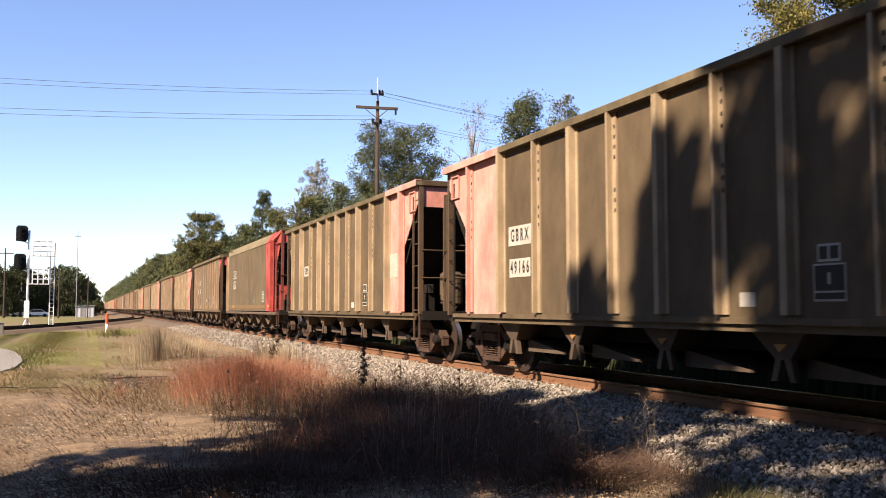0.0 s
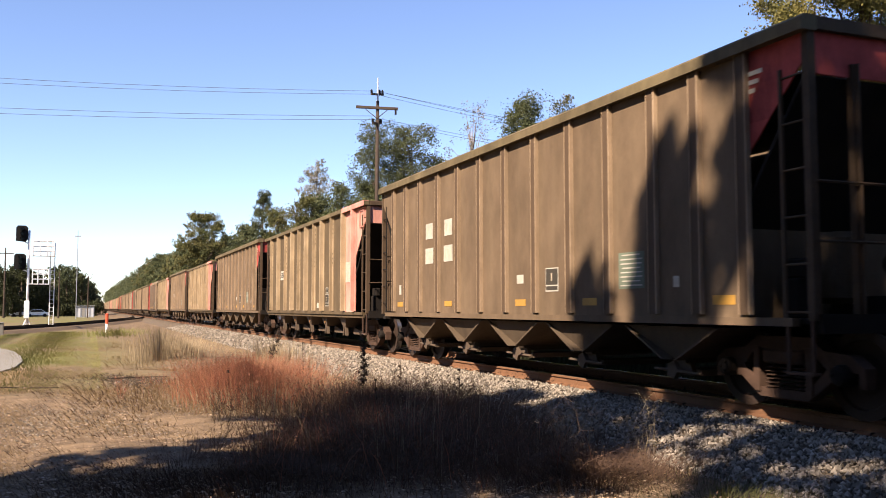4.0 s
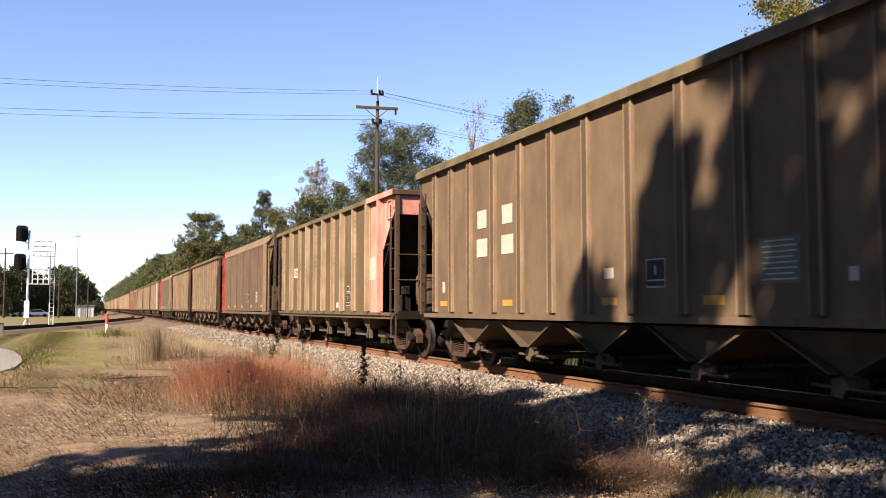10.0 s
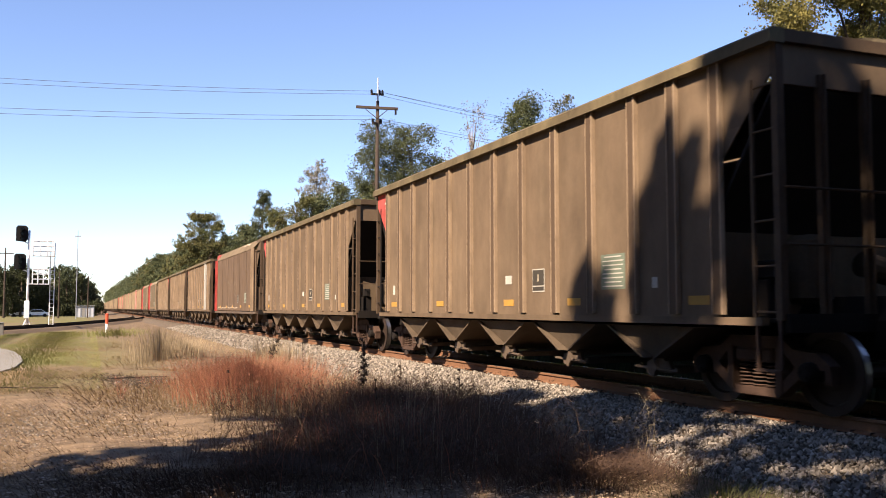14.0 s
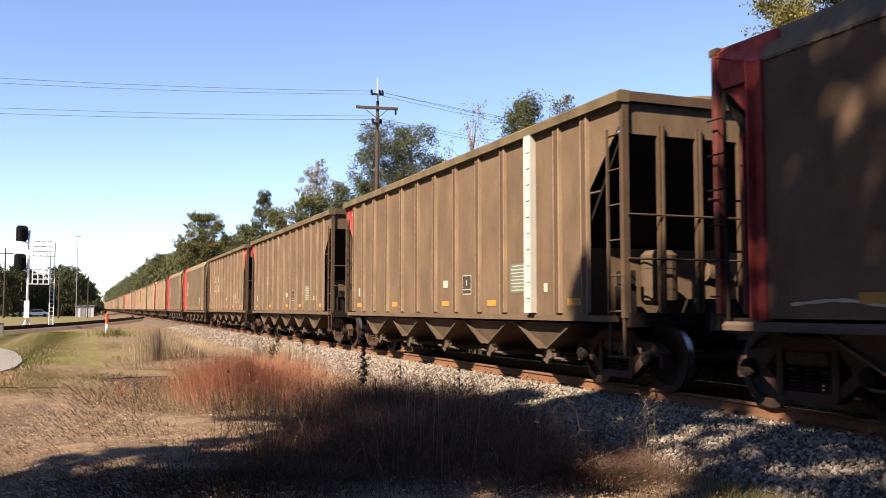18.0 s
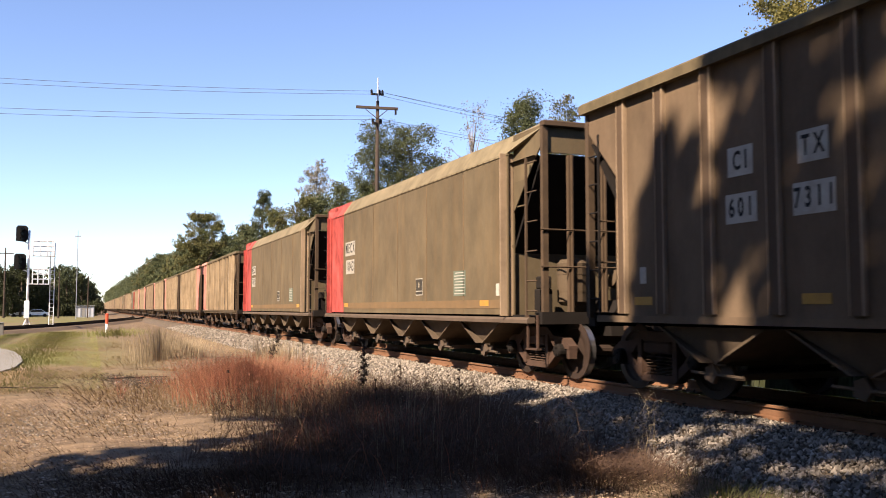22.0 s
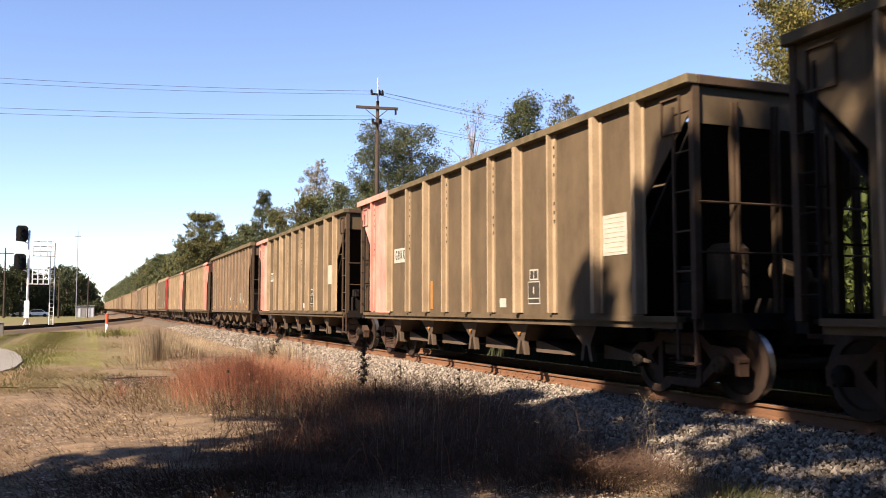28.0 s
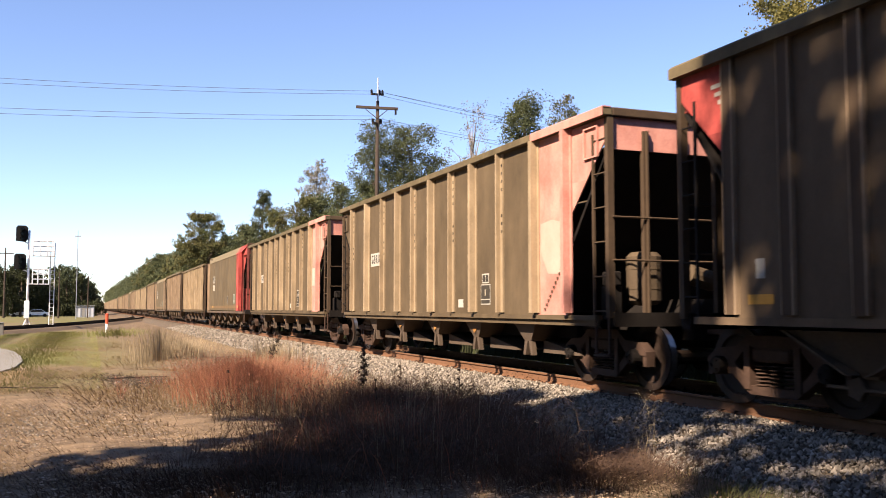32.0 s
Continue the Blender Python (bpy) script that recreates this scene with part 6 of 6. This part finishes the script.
# ---- signal by the branch track ----
def signal_mast(x, y):
    root = new("railway_signal")
    root.matrix_basis = pose(x, y, GROUND, 0, 0, 3)
    bm = bmesh.new()
    tube(bm, [(0, 0, 0), (0, 0, 7.6)], [0.10, 0.08], 12)
    part("mast", finish(bm, "mast", M["steel"], smooth=True), root)
    bm = bmesh.new()
    box(bm, -0.35, 0.05, -0.25, 0.2, 0.0, 0.12)
    tube(bm, [(-0.35, 0, 0.05), (0, 0, 0.9)], 0.05, 6)
    tube(bm, [(0.35, 0, 0.05), (0, 0, 0.9)], 0.05, 6)
    part("mast_foot", finish(bm, "mast_foot", M["steel"]), root)
    bm = bmesh.new()
    box(bm, -0.22, 0.16, -0.22, 0.1, 0.85, 2.2)
    part("relay_case", finish(bm, "relay_case", M["steel"], 0.03), root)
    for z, dx in ((7.30, -0.50), (5.15, -0.58)):
        bm = bmesh.new()
        prism(bm, [(-0.42, -0.56), (0.26, -0.62), (0.42, -0.40), (0.42, 0.45), (0.25, 0.62), (-0.30, 0.62), (-0.42, 0.48)], 1, -0.10, 0.10)
        head = part("signal_head", finish(bm, "signal_head", M["signal_black"], 0.02), root, "black signal head with three hoods", pose(dx, -0.3, z))
        for k in range(3):
            bm = bmesh.new()
            n = 14
            ring = [[bm.verts.new((r * math.cos(6.283 * i / n), yy, 0.36 * (k - 1) + r * math.sin(6.283 * i / n))) for i in range(n)] for r, yy in ((0.15, -0.08), (0.14, -0.40))]
            for i in range(n):
                if not 8 < i < 13:
                    bm.faces.new((ring[0][i], ring[0][(i + 1) % n], ring[1][(i + 1) % n], ring[1][i]))
            part("hood", finish(bm, "hood", M["signal_black"]), head)
            bm = bmesh.new()
            prism(bm, [(0.12 * math.cos(6.283 * i / 14), 0.36 * (k - 1) + 0.12 * math.sin(6.283 * i / 14)) for i in range(14)], 1, -0.125, -0.1)
            part("lens", finish(bm, "lens", M["glass"]), head)
        bm = bmesh.new()
        tube(bm, [(dx, -0.2, z - 0.5), (0, 0, z - 0.75)], 0.05, 6)
        part("head_bracket", finish(bm, "head_bracket", M["steel"]), root)
    # two caged platforms and the ladder that leads up to them
    for z, reach in ((3.45, 1.45), (5.62, 1.78)):
        bm = bmesh.new()
        box(bm, 0.1, reach + 0.03, -0.4, 0.4, z, z + 0.06)
        part("platform", finish(bm, "platform", M["steel"]), root)
        bm = bmesh.new()
        for px in (0.3, 0.3 + (reach - 0.3) / 3, 0.3 + (reach - 0.3) / 1.5, reach):
            for py in (-0.4, 0.4):
                tube(bm, [(px, py, z), (px, py, z + 1.15)], 0.042, 6)
        for zz in (0.4, 0.78, 1.15):
            for py in (-0.4, 0.4):
                tube(bm, [(0.3, py, z + zz), (reach, py, z + zz)], 0.036, 6)
            tube(bm, [(reach, -0.4, z + zz), (reach, 0.4, z + zz)], 0.024, 6)
        part("railing", finish(bm, "railing", M["steel"]), root)
    for px in (1.55, 1.85):
        bm = bmesh.new()
        tube(bm, [(px, 0.45, 0), (px, 0.45, 6.7)], 0.035, 8)
        part("ladder_stile", finish(bm, "ladder_stile", M["steel"]), root)
    for k in range(20):
        part("ladder_rung", shape("ladder_rung", lambda bm: tube(bm, [(1.55, 0.45, 0), (1.85, 0.45, 0)], 0.014, 5), M["steel"]), root, "", pose(0, 0, 0.4 + 0.32 * k))
    return tagged(root, "silver railway signal mast with two black heads and caged platforms", "railway signal")


signal_mast(-4.50, 75.0)


def marker_post(x, y):
    root = new("marker_post")
    root.matrix_basis = pose(x, y, GROUND)
    bm = bmesh.new()
    tube(bm, [(0, 0, 0), (0, 0, 0.62)], 0.085, 12)
    part("post_foot", finish(bm, "post_foot", M["sheeting"], smooth=True), root, "white lower part")
    bm = bmesh.new()
    lathe(bm, [(0.62, 0.095), (1.25, 0.095), (1.29, 0.07), (1.30, 0.02)], False, 12)
    part("post_sleeve", finish(bm, "post_sleeve", M["orange"]), root, "orange-red upper sleeve")
    return tagged(root, "orange-red and white marker post in the grass", "marker post")


marker_post(1.0, 61.5)


def plain_pole(name, x, y, h, r, mat, label, arm=0.0):
    root = new(name)
    root.matrix_basis = pose(x, y, GROUND, 0, 0, -5)
    bm = bmesh.new()
    tube(bm, [(0, 0, 0), (0, 0, h)], [r, r * 0.6], 8)
    part("pole", finish(bm, "pole", mat), root)
    if arm:
        bm = bmesh.new()
        box(bm, -arm, arm, -0.08, 0.08, h - 1.0, h - 0.85)
        part("crossarm", finish(bm, "crossarm", mat), root)
    return tagged(root, label, "pole", "far poles")


plain_pole("light_pole", -2.1, 150.0, 13.8, 0.07, M["shed_roof"], "tall slim grey steel pole", arm=0.4)
plain_pole("utility_pole", -4.9, 160.0, 7.6, 0.16, M["pole"], "short wooden pole before the dark trees")
plain_pole("utility_pole", -0.45, 165.0, 7.2, 0.14, M["pole"], "short wooden pole before the dark trees")
plain_pole("utility_pole", -13.4, 164.5, 11.7, 0.18, M["pole"], "wooden pole with a crossarm above the trees", arm=1.3)


def shed(x, y):
    root = new("shed")
    root.matrix_basis = pose(x, y, GROUND)
    bm = bmesh.new()
    box(bm, -1.55, 1.55, -2.5, 2.5, 0, 2.0)
    part("wall", finish(bm, "wall", M["siding"]), root)
    bm = bmesh.new()
    prism(bm, [(-1.7, 1.98), (1.7, 2.08), (1.7, 2.18), (-1.7, 2.08)], 1, -2.7, 2.7)
    part("roof", finish(bm, "roof", M["shed_roof"]), root)
    for wx in (-1.45, -0.75, 0.0, 0.75, 1.45):
        part("batten", shape("batten", lambda bm: box(bm, -0.07, 0.07, -2.56, -2.5, 0.0, 1.98), M["shed_roof"]), root, "", pose(wx, 0, 0))
    bm = bmesh.new()
    box(bm, -0.55, 0.15, -2.53, -2.5, 0.1, 1.75)
    part("door", finish(bm, "door", M["concrete"]), root)
    return tagged(root, "small grey-white trackside shed with a flat roof", "shed")


shed(-0.9, 178.0)


def parked_car(x, y, turn, k):
    root = new("parked_car")
    root.matrix_basis = pose(x, y, GROUND, 0, 0, turn)
    bm = bmesh.new()
    prism(bm, [(-2.2, 0.3), (-2.25, 0.7), (-1.5, 0.86), (-0.9, 1.38), (0.8, 1.42), (1.5, 0.92), (2.2, 0.8), (2.25, 0.3)], 1, -0.85, 0.85)
    part("body", finish(bm, "body", M["car_white"], 0.04), root)
    bm = bmesh.new()
    prism(bm, [(-1.3, 0.92), (-0.85, 1.32), (0.75, 1.36), (1.3, 0.96)], 1, -0.865, 0.865)
    part("side_glass", finish(bm, "side_glass", M["glass"]), root)
    for wx in (-1.35, 1.35):
        for wy in (-0.8, 0.8):
            bm = bmesh.new()
            lathe(bm, [(-0.1, 0.2), (-0.1, 0.32), (0.1, 0.32), (0.1, 0.2)], True, 14)
            part("wheel", finish(bm, "wheel", M["tyre"]), root, "", pose(wx, wy, 0.32, 0, 0, 90))
    return tagged(root, "white car parked in the shade of the trees", "car", "parked cars")


parked_car(-9.6, 189.0, 5, 0)
parked_car(-12.4, 192.0, -4, 1)


def cabinet(name, x, y, w, h, mat, label):
    root = new(name)
    root.matrix_basis = pose(x, y, GROUND, 0, 0, 8)
    bm = bmesh.new()
    box(bm, -w / 2, w / 2, -w / 2, w / 2, 0, h)
    part("body", finish(bm, "body", mat, 0.03), root)
    bm = bmesh.new()
    box(bm, -w / 2 - 0.04, w / 2 + 0.04, -w / 2 - 0.04, w / 2 + 0.04, h, h + 0.06)
    part("lid", finish(bm, "lid", mat, 0.02), root)
    return tagged(root, label, "cabinet")


cabinet("trackside_cabinet", -5.0, 58.2, 0.55, 0.75, M["concrete"], "pale concrete box beside the branch track")
cabinet("trackside_cabinet", -5.35, 56.5, 0.35, 1.5, M["green_post"], "slim green cabinet beside the branch track")

# ---- the train ----
WHEELS = {"a": [], "b": []}
CARS = []
KINDS = {"A": car_ribbed, "B": car_smooth, "C": car_fine}
LABELS = {"A": "olive-grimed ribbed coal hopper, yellowed posts", "B": "smooth-sided grey-brown coal hopper", "C": "dusty brown coal hopper with slim posts"}


def marks_ribbed(y=3.92, word="", number="", **more):
    d = dict(wheel_marks=[(-2.98, 1.42)], patches=[(-1.78, 1.26, 0.26, 0.16)], panels=[(-5.45, 2.2, 0.62, 0.58, "white")])
    if word:
        d["words"] = [(word, y, 2.42, 0.86, 0.34, 0.30)] + ([(number, y, 1.86, 0.80, 0.32, 0.30)] if number else [])
    d.update(more)
    return d


def marks_fine(cols=False, **more):
    d = dict(wheel_marks=[(-1.7, 1.62)], patches=[(-0.57, 1.66, 0.25, 0.15), (5.8, 1.6, 0.14, 0.22), (-4.95, 1.5, 0.12, 0.14)], panels=[(-3.95, 1.68, 0.62, 0.50, "teal")], tape=[5.8, 2.75, -0.57, -2.85, -5.85])
    if cols:
        d["bars"] = [(3.85, 2.84, 0.42, 0.34), (2.75, 2.84, 0.42, 0.34), (3.85, 2.30, 0.48, 0.34), (2.75, 2.30, 0.48, 0.34)]
    d.update(more)
    return d


def marks_smooth(word="MECX", number="", **more):
    d = dict(wheel_marks=[(-1.55, 1.64)], panels=[(-3.9, 1.66, 0.62, 0.50, "teal")], patches=[(-5.7, 1.5, 0.14, 0.22)], tape=[4.6, -5.1] if word else [4.8, 2.4, 0.2, -2.5, -5.1])
    if word:
        d["words"] = [(word, 4.2, 2.86, 1.0, 0.40, 0.39)] + ([(number, 4.2, 2.34, 0.86, 0.40, 0.39)] if number else [])
        if not number:
            d["bars"] = [(4.2, 2.38, 0.80, 0.34)]
    d.update(more)
    return d


SCRAWL = [
    [(5.9, 1.20), (5.2, 1.24), (4.5, 1.17), (3.8, 1.23), (3.0, 1.18), (2.1, 1.25), (1.2, 1.18), (0.3, 1.24), (-0.5, 1.18), (-1.4, 1.21)],
    [(2.15, 2.35), (2.05, 2.60), (1.6, 2.50), (1.0, 2.56), (0.5, 2.66), (0.42, 2.50)],
    [(2.0, 2.55), (1.98, 2.1), (1.85, 1.5), (1.75, 1.32)],
    [(1.4, 2.5), (1.25, 2.1), (1.22, 1.6), (1.30, 1.35)],
    [(1.05, 2.45), (0.85, 2.0), (0.9, 1.4)],
    [(0.95, 2.2), (0.6, 2.22)],
    [(-0.3, 2.35), (-0.7, 2.50), (-1.05, 2.38), (-1.1, 2.15), (-0.75, 2.05), (-0.4, 2.15), (-0.3, 2.35)],
    [(-0.2, 2.2), (-0.5, 1.85), (-0.9, 1.8)],
    [(1.1, 1.38), (0.6, 1.34), (0.2, 1.36)],
]

TRAIN = [
    ("A", dict(rear="pink", rust=[(3.35, 0.55)], **marks_ribbed(3.92, "GBRX", "49166"))),
    ("A", dict(front="pink", **marks_ribbed(3.92, "GBRX"))),
    ("B", dict(front="red", **marks_smooth("MECX", "1159"))),
    ("C", dict(front="red", **marks_fine(True))),
    ("A", dict(front="pink", rust=[(-0.1, 0.5)], **marks_ribbed(3.92, "GBRX"))),
    ("C", dict(front="red", **marks_fine())),
    ("A", dict(front="pink", worn=True, rust=[(5.2, 0.65)], **marks_ribbed(3.92, "GBRX", panels=()))),
    ("C", dict(front="red", **marks_fine(True))),
    ("A", dict(front="pink", **marks_ribbed(3.92, "GBRX"))),
    ("B", dict(rear="red", base="brown", **marks_smooth(""))),
    ("C", dict(rear="red", **marks_fine())),
    ("C", dict(rear="red", **marks_fine())),
    ("B", dict(rear="red", base="brown", strokes=SCRAWL, peel=True, **marks_smooth(""))),
    ("C", dict(rear="red", white_post=2, **marks_fine())),
    ("C", dict(rear="red", **marks_fine())),
    ("C", dict(front="red", words=[("CI", 3.85, 2.84, 0.42, 0.34, 0.30), ("TX", 2.75, 2.84, 0.42, 0.34, 0.30), ("601", 3.85, 2.30, 0.52, 0.34, 0.30), ("7311", 2.75, 2.30, 0.58, 0.34, 0.30)], **marks_fine())),
    ("B", dict(rear="red", deep=True, **marks_smooth("MECX", "1043"))),
    ("B", dict(rear="red", deep=True, **marks_smooth("MECX", "1053"))),
    ("A", dict(rear="pink", **marks_ribbed(3.92, "GBRX"))),
    ("A", dict(front="pink", **marks_ribbed(3.92, "GBRX"))),
    ("A", dict(rear="pink", rust=[(1.8, 0.6), (-0.3, 0.6)], **marks_ribbed(3.92, "GBRX"))),
    ("A", dict(rear="pink", rust=[(3.2, 0.6), (1.2, 0.6)], **marks_ribbed(3.92, "GBRX"))),
    ("C", dict(rear="red", **marks_fine())),
    ("A", dict(front="pink", worn=True, **marks_ribbed(3.92, "GBRX", panels=()))),
    ("A", dict(front="pink", **marks_ribbed(3.92, "GBRX"))),
    ("B", dict(front="red", **marks_smooth("MECX"))),
]
TRAIN += [("ACBCAACBCCACBACAC"[k % 17], {} if k < 5 else {"far": True}) for k in range(39)]
# small differences in length from car to car
SLACK = [-0.17, -0.12, -0.10, 0.31, 0.01, -0.01, 0.12, 0.09, 0.15, 0.05, 0.05, 0.24, -0.12, 0.01, -0.02, -0.10, -0.18, -0.20, 0.0, 0.13, 0.11, -0.05, 0.0, -0.03, 0.03, 0.0]
for n, (kind, spec) in enumerate(TRAIN):
    car = KINDS[kind]("hopper_car", WHEELS, spec or {"A": marks_ribbed, "B": marks_smooth, "C": marks_fine}[kind]())
    label = LABELS[kind]
    if spec.get("front"):
        label += " and a faded red leading end" if spec["front"] == "pink" else " and a red leading end"
    elif spec.get("rear"):
        label += " and a faded red rear end" if spec["rear"] == "pink" else " and a red rear end"
    tagged(car, label, "hopper car", "cars of the coal train")
    CARS.append(car)


def run(t):
    """How far the train has gone by t seconds."""
    return 11.08 * t + 0.0085 * t * t


def motions():
    times = [2.0 * k for k in range(17)]
    for n, car in enumerate(CARS):
        start = 9.99 + PITCH_CARS * n + (SLACK[n] if n < len(SLACK) else 0.0)
        walk(car, [(t, line_pose(start - run(t))) for t in times])
    # the wheels roll with the train: all wheelsets turn alike
    for key, wy in (("a", -0.89), ("b", 0.89)):
        first = WHEELS[key][0]
        walk(first, [(k / FPS, pose(0, wy, 0.457, math.degrees(run(k / FPS) / 0.457) % 360.0, 0, 0)) for k in range(32 * FPS + 1)])
        keys = first.animation_data
        for w in WHEELS[key][1:]:
            w.rotation_mode = "QUATERNION"
            w.animation_data_create().action = keys.action
            w.animation_data.action_slot = keys.action_slot


motions()
